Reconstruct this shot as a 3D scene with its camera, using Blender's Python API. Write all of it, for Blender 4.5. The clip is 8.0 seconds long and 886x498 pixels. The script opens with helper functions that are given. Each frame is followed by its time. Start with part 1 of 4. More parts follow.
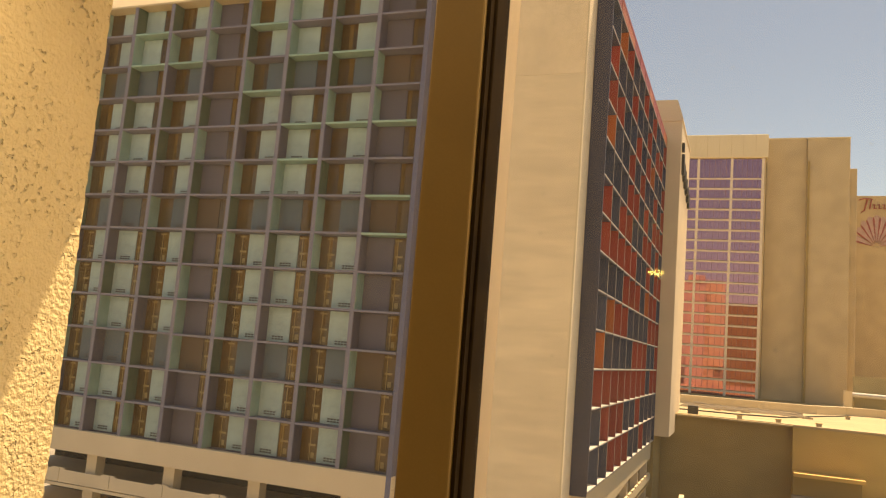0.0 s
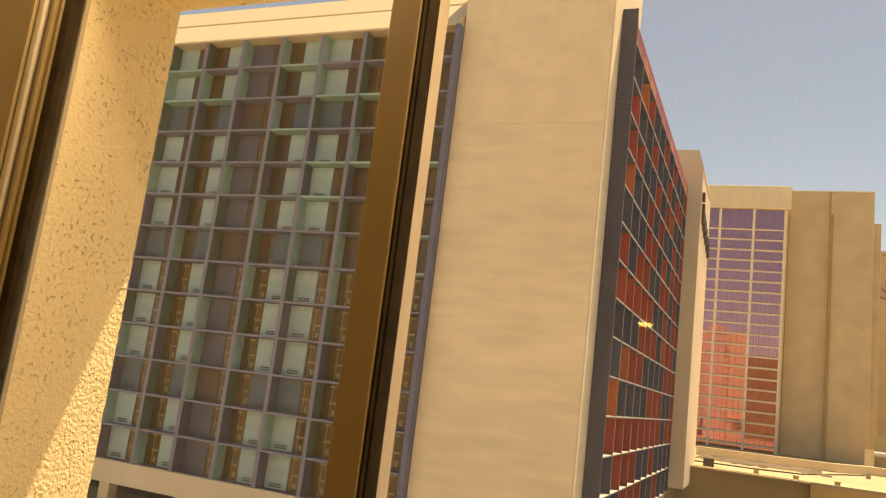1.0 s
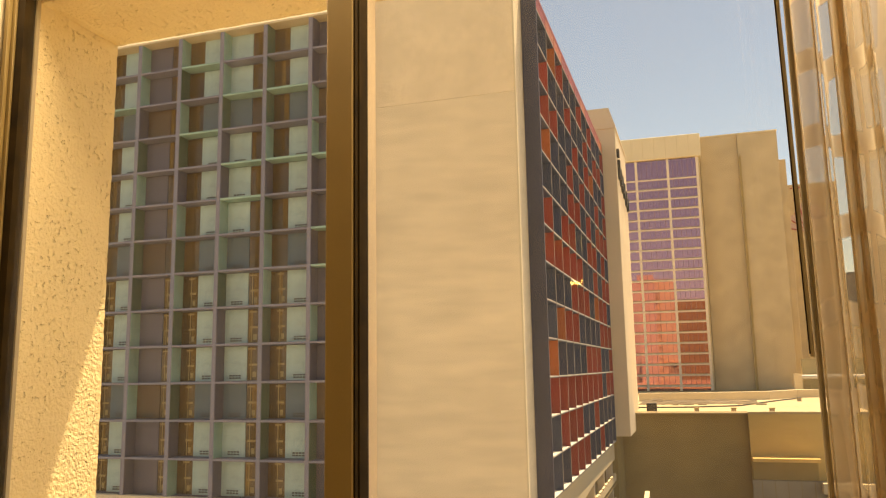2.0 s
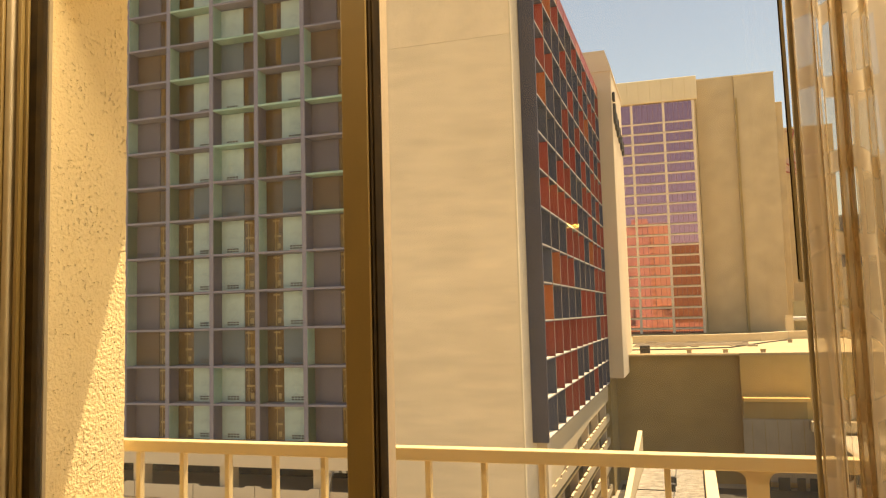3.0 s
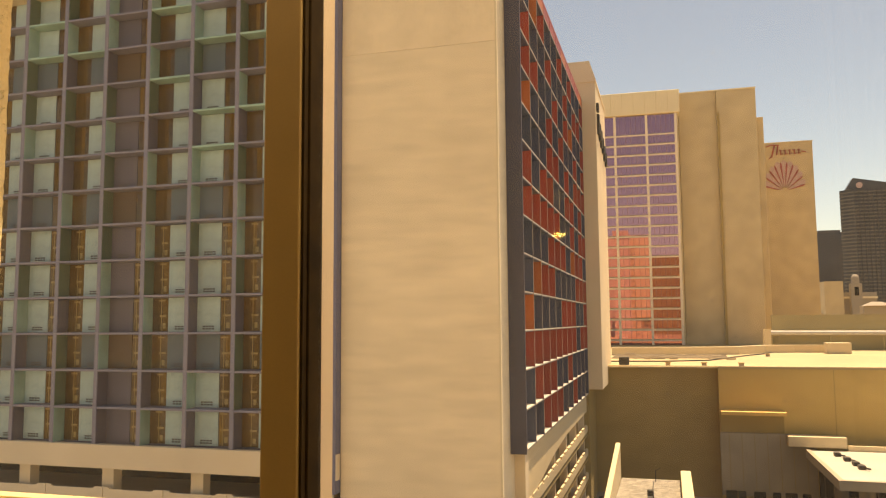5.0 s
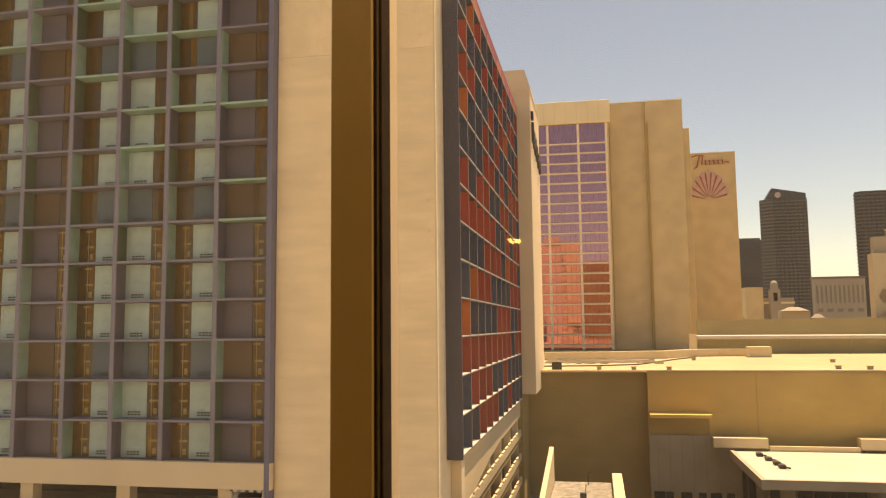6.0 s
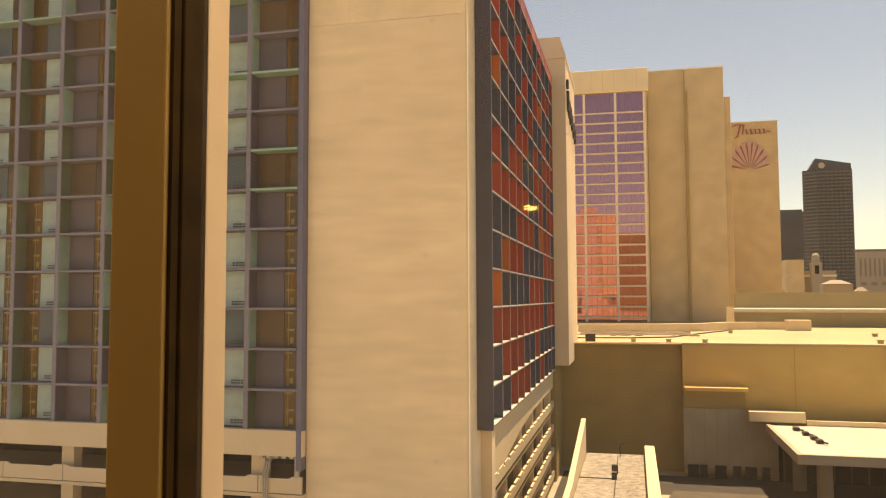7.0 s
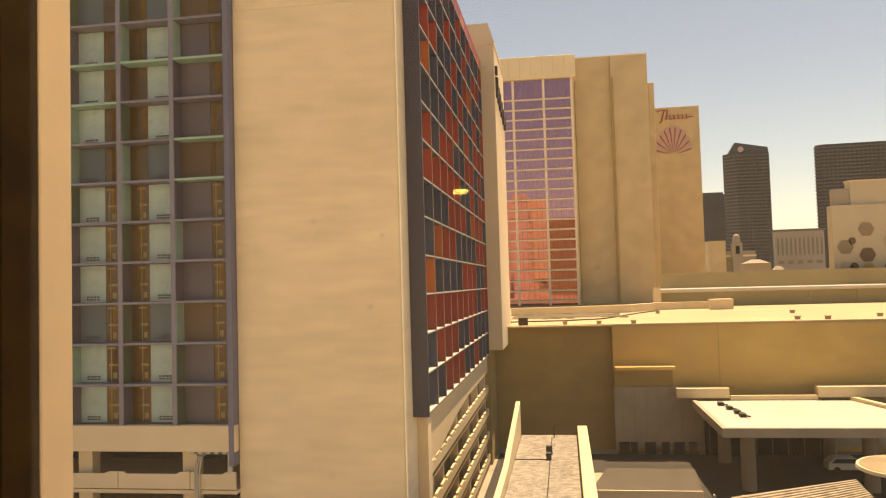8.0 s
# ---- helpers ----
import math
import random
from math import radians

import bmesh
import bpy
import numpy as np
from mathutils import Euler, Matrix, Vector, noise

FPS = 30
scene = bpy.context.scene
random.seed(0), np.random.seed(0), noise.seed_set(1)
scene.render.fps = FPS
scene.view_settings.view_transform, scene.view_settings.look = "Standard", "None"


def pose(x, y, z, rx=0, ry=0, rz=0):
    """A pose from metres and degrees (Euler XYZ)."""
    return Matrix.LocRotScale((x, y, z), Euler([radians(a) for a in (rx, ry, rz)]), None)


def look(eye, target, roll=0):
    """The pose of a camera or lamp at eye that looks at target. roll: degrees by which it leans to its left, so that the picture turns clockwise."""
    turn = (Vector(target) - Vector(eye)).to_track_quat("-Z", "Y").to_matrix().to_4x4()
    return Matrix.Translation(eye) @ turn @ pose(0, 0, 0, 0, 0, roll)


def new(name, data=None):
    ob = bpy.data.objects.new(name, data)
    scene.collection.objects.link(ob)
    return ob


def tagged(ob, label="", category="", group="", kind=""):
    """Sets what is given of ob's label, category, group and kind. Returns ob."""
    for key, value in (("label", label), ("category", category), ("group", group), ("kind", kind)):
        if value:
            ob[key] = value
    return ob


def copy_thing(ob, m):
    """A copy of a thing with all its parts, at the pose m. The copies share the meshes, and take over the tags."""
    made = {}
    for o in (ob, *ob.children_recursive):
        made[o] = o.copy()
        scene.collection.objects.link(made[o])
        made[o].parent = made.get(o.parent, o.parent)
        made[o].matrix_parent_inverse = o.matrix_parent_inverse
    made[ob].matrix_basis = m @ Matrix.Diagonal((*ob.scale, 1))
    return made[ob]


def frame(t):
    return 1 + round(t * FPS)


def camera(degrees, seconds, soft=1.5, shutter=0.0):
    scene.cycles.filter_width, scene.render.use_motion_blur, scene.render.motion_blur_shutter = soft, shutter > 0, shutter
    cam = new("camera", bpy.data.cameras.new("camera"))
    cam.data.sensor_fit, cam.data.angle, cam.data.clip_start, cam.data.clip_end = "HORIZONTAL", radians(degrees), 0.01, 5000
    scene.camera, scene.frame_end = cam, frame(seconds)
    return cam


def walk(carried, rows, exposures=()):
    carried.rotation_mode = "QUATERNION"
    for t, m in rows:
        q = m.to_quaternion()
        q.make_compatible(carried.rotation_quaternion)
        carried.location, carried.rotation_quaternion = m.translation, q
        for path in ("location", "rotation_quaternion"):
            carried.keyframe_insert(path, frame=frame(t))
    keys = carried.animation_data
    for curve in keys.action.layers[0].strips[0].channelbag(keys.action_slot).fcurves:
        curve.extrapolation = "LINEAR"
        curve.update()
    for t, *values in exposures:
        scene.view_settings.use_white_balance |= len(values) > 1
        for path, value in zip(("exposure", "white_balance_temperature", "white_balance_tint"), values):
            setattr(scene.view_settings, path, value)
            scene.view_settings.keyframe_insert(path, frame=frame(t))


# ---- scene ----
cam = camera(59.4, 8.0, soft=1.15)
# seconds, x, y, z, yaw to the left, pitch up, roll
ROWS = [
    (0, 0.198, 0.937, 22.210, 21.36, 7.17, 4.65),
    (0.3, 0.324, 0.746, 22.250, 23.72, 10.84, 5.21),
    (0.5, 0.438, 0.637, 22.260, 26.48, 11.67, 8.95),
    (0.7, 0.527, 0.550, 22.254, 25.51, 10.09, 8.43),
    (1, 0.613, 0.428, 22.220, 23.15, 9.94, 6.98),
    (1.2, 0.623, 0.334, 22.189, 20.01, 8.34, 4.33),
    (2.3, 0.674, 0.055, 22.163, 17.43, 8.62, -2.04),
    (2.5, 0.626, 0.012, 22.131, 16.24, 6.18, -2.30),
    (2.7, 0.632, 0.008, 22.132, 17.02, 4.28, -3.01),
    (3, 0.654, 0.006, 22.142, 17.45, 4.84, -1.53),
    (3.2, 0.667, 0.004, 22.156, 18.43, 6.16, -1.54),
    (3.5, 0.675, 0.002, 22.189, 19.23, 6.61, -1.00),
    (3.7, 0.675, 0.010, 22.219, 19.10, 6.05, -0.53),
    (4, 0.669, 0.095, 22.245, 17.61, 4.74, -0.12),
    (4.2, 0.650, 0.221, 22.178, 16.61, 4.05, -0.63),
    (5.3, 0.426, 0.637, 22.201, 15.46, 6.07, -0.23),
    (5.5, 0.361, 0.612, 22.202, 13.89, 6.36, -0.22),
    (6, 0.221, 0.649, 22.209, 11.12, 5.73, -0.64),
    (6.5, 0.286, 0.852, 22.217, 12.36, 4.58, -0.59),
    (7, 0.413, 1.062, 22.203, 13.74, 3.60, -0.22),
    (7.5, 0.445, 1.154, 22.187, 12.81, 2.89, -0.87),
    (7.8, 0.429, 1.205, 22.188, 11.43, 2.57, -1.24),
    (8, 0.409, 1.242, 22.190, 8.80, 2.60, -1.65),
]


def eye_pose(x, y, z, yaw, pitch, roll):
    a, b = radians(yaw), radians(pitch)
    ahead = Vector((-math.sin(a) * math.cos(b), math.cos(a) * math.cos(b), math.sin(b)))
    return look((x, y, z), Vector((x, y, z)) + ahead, roll)


walk(cam, [(t, eye_pose(*p)) for t, *p in ROWS], [(0.0, 1.42, 10300, 15), (1.2, 1.52, 10300, 15), (2.5, 1.69, 10100, 11), (4.2, 1.69, 10100, 11), (5.5, 1.42, 10600, 18), (7.0, 1.49, 10600, 18), (8.0, 1.47, 10600, 18)])

# ---- world and sun ----
SUN = Vector((0.15, 0.30, 0.95)).normalized()
world = bpy.data.worlds.new("sky")
scene.world = world
world.use_nodes = True
wn = world.node_tree.nodes
sky = wn.new("ShaderNodeTexSky")
sky.sky_type = "NISHITA"
sky.sun_disc = False
sky.sun_elevation = math.asin(SUN.z)
sky.sun_rotation = math.atan2(SUN.x, SUN.y)
sky.air_density, sky.dust_density, sky.ozone_density = 0.9, 0.35, 1.0
wn["Background"].inputs["Strength"].default_value = 0.069
world.node_tree.links.new(sky.outputs[0], wn["Background"].inputs[0])
sun_data = bpy.data.lights.new("sun", "SUN")
sun_data.energy, sun_data.angle, sun_data.color = 3.4, radians(0.5), (1.0, 0.93, 0.82)
sun = new("sun", sun_data)
sun.matrix_world = look(SUN * 100, (0, 0, 0))

# added area lamp under the window head, a stand-in for sky light indoors
day = bpy.data.lights.new("daylight_fill", "AREA")
day.shape, day.size, day.size_y, day.energy, day.color = "RECTANGLE", 3.2, 0.14, 26.0, (1.0, 0.95, 0.88)
new("daylight_fill", day).matrix_world = look((0.1, 1.86, 23.56), (0.1, -0.5, 22.0))

# ---- materials ----


def mat(name, color, rough=0.8, metal=0.0, vary=0.12, scale=1.0, bump=0.0, bump_scale=20.0, fine=0.5, coat=0.0, tint=None, per_object=0.0, spec=0.5):
    """A surface with variation at two scales: stains of about 1/scale metres and a grain, with a fine relief."""
    m = bpy.data.materials.new(name)
    m.use_nodes = True
    n, l = m.node_tree.nodes, m.node_tree.links
    b = n["Principled BSDF"]
    b.inputs["Roughness"].default_value = rough
    b.inputs["Metallic"].default_value = metal
    b.inputs["Specular IOR Level"].default_value = spec
    b.inputs["Coat Weight"].default_value = coat
    co = n.new("ShaderNodeTexCoord").outputs["Object"]
    big, small = n.new("ShaderNodeTexNoise"), n.new("ShaderNodeTexNoise")
    big.inputs["Scale"].default_value, big.inputs["Detail"].default_value = scale, 5
    small.inputs["Scale"].default_value, small.inputs["Detail"].default_value = bump_scale, 5
    for t in (big, small):
        l.new(co, t.inputs["Vector"])
    lo, hi = [max(c * (1 - vary), 0) for c in color], [min(c * (1 + vary), 1) for c in (tint or color)]
    ramp = n.new("ShaderNodeMix")
    ramp.data_type = "RGBA"
    ramp.inputs[6].default_value, ramp.inputs[7].default_value = (*lo, 1), (*hi, 1)
    spread = n.new("ShaderNodeMapRange")
    spread.inputs[1].default_value, spread.inputs[2].default_value = 0.3, 0.7
    l.new(big.outputs["Fac"], spread.inputs[0])
    l.new(spread.outputs[0], ramp.inputs[0])
    grain = n.new("ShaderNodeHueSaturation")
    value = n.new("ShaderNodeMapRange")
    value.inputs[1].default_value, value.inputs[2].default_value = 0.3, 0.7
    value.inputs[3].default_value, value.inputs[4].default_value = 1 - vary * fine, 1 + vary * fine
    l.new(small.outputs["Fac"], value.inputs[0])
    l.new(ramp.outputs[2], grain.inputs["Color"])
    out = value.outputs[0]
    if per_object:
        info = n.new("ShaderNodeObjectInfo")
        each = n.new("ShaderNodeMapRange")
        each.inputs[3].default_value, each.inputs[4].default_value = 1 - per_object, 1 + per_object
        l.new(info.outputs["Random"], each.inputs[0])
        mul = n.new("ShaderNodeMath")
        mul.operation = "MULTIPLY"
        l.new(out, mul.inputs[0])
        l.new(each.outputs[0], mul.inputs[1])
        out = mul.outputs[0]
    l.new(out, grain.inputs["Value"])
    l.new(grain.outputs[0], b.inputs["Base Color"])
    if bump:
        bn = n.new("ShaderNodeBump")
        bn.inputs["Strength"].default_value = 1.0
        bn.inputs["Distance"].default_value = bump
        l.new(small.outputs["Fac"], bn.inputs["Height"])
        l.new(bn.outputs[0], b.inputs["Normal"])
    return m


def pane_mat(name, color, reflect=0.02, dust=0.0):
    """Clear glass with a thin even film of dust that scatters daylight, set to veil darks with haze."""
    m = bpy.data.materials.new(name)
    m.use_nodes = True
    n, l = m.node_tree.nodes, m.node_tree.links
    n.remove(n["Principled BSDF"])
    tr, gl, fr, mx = n.new("ShaderNodeBsdfTransparent"), n.new("ShaderNodeBsdfGlossy"), n.new("ShaderNodeLayerWeight"), n.new("ShaderNodeMixShader")
    tr.inputs[0].default_value = (*color, 1)
    gl.inputs["Roughness"].default_value = 0.02
    bend, gloss = n.new("ShaderNodeMath"), n.new("ShaderNodeMath")
    bend.operation, gloss.operation = "POWER", "MULTIPLY_ADD"
    bend.inputs[1].default_value = 5.0
    gloss.inputs[1].default_value, gloss.inputs[2].default_value = 0.5, reflect
    l.new(fr.outputs["Facing"], bend.inputs[0])
    l.new(bend.outputs[0], gloss.inputs[0])
    l.new(gloss.outputs[0], mx.inputs[0])
    film, haze = n.new("ShaderNodeBsdfTranslucent"), n.new("ShaderNodeMixShader")
    film.inputs[0].default_value = (0.85, 0.78, 0.66, 1)
    co, specks, cut, smear, sum_ = n.new("ShaderNodeTexCoord"), n.new("ShaderNodeTexVoronoi"), n.new("ShaderNodeMapRange"), n.new("ShaderNodeTexNoise"), n.new("ShaderNodeMath")
    specks.inputs["Scale"].default_value, smear.inputs["Scale"].default_value, smear.inputs["Detail"].default_value = 16.0, 3.0, 6
    l.new(co.outputs["Object"], specks.inputs["Vector"])
    l.new(co.outputs["Object"], smear.inputs["Vector"])
    cut.inputs[1].default_value, cut.inputs[2].default_value = 0.055, 0.035
    cut.inputs[3].default_value, cut.inputs[4].default_value = 0.0, 0.10
    l.new(specks.outputs["Distance"], cut.inputs[0])
    sum_.operation = "MULTIPLY_ADD"
    l.new(smear.outputs["Fac"], sum_.inputs[0])
    sum_.inputs[1].default_value = dust * 2
    l.new(cut.outputs[0], sum_.inputs[2])
    l.new(sum_.outputs[0], haze.inputs[0])
    l.new(tr.outputs[0], haze.inputs[1])
    l.new(film.outputs[0], haze.inputs[2])
    l.new(haze.outputs[0], mx.inputs[1])
    l.new(gl.outputs[0], mx.inputs[2])
    l.new(mx.outputs[0], n["Material Output"].inputs["Surface"])
    return m


def glow_mat(name, color, strength):
    m = bpy.data.materials.new(name)
    m.use_nodes = True
    b = m.node_tree.nodes["Principled BSDF"]
    b.inputs["Base Color"].default_value = (*color, 1)
    b.inputs["Emission Color"].default_value = (*color, 1)
    b.inputs["Emission Strength"].default_value = strength
    return m


def stucco_mat(name, color):
    """Coarse trowelled stucco: soft waves, sparse pits and a sandy grain."""
    m = mat(name, color, 0.9, vary=0.05, scale=2.2, bump_scale=55, bump=0.0)
    n, l = m.node_tree.nodes, m.node_tree.links
    co = n.new("ShaderNodeTexCoord").outputs["Object"]
    grain, pits, where, wave = [n.new("ShaderNodeTexNoise") for _ in range(4)]
    for t, scale, detail in ((grain, 84, 2), (pits, 62, 2), (where, 6, 3), (wave, 9, 2)):
        t.inputs["Scale"].default_value, t.inputs["Detail"].default_value = scale, detail
        l.new(co, t.inputs["Vector"])
    hole, patch, deep, low, total = [n.new("ShaderNodeMapRange") for _ in range(2)] + [n.new("ShaderNodeMath") for _ in range(3)]
    hole.inputs[1].default_value, hole.inputs[2].default_value = 0.40, 0.30
    patch.inputs[1].default_value, patch.inputs[2].default_value = 0.44, 0.62
    l.new(pits.outputs["Fac"], hole.inputs[0])
    l.new(where.outputs["Fac"], patch.inputs[0])
    deep.operation, low.operation, total.operation = "MULTIPLY", "MULTIPLY_ADD", "MULTIPLY_ADD"
    l.new(hole.outputs[0], deep.inputs[0])
    l.new(patch.outputs[0], deep.inputs[1])
    l.new(deep.outputs[0], low.inputs[0])
    low.inputs[1].default_value = -2.0
    l.new(grain.outputs["Fac"], low.inputs[2])
    l.new(wave.outputs["Fac"], total.inputs[0])
    total.inputs[1].default_value = 0.5
    l.new(low.outputs[0], total.inputs[2])
    bn = n.new("ShaderNodeBump")
    bn.inputs["Distance"].default_value = 0.0068
    l.new(total.outputs[0], bn.inputs["Height"])
    l.new(bn.outputs[0], n["Principled BSDF"].inputs["Normal"])
    return m


def course_mat(name, color, height=0.62):
    """A plastered concrete wall whose courses show faintly through the paint."""
    m = mat(name, color, 0.85, vary=0.06, scale=0.22, bump_scale=7.0, bump=0.014, fine=0.7)
    n, l = m.node_tree.nodes, m.node_tree.links
    b = n["Principled BSDF"]
    old = b.inputs["Base Color"].links[0].from_socket
    co, sep, wav = n.new("ShaderNodeTexCoord"), n.new("ShaderNodeMapping"), n.new("ShaderNodeTexNoise")
    sep.inputs["Scale"].default_value = (0.28, 0.28, 1 / height)
    wav.inputs["Scale"].default_value, wav.inputs["Detail"].default_value = 1.0, 4
    l.new(co.outputs["Object"], sep.inputs["Vector"])
    l.new(sep.outputs[0], wav.inputs["Vector"])
    rng, hs = n.new("ShaderNodeMapRange"), n.new("ShaderNodeHueSaturation")
    rng.inputs[1].default_value, rng.inputs[2].default_value = 0.3, 0.7
    rng.inputs[3].default_value, rng.inputs[4].default_value = 0.91, 1.06
    l.new(wav.outputs["Fac"], rng.inputs[0])
    l.new(rng.outputs[0], hs.inputs["Value"])
    l.new(old, hs.inputs["Color"])
    l.new(hs.outputs[0], b.inputs["Base Color"])
    return m


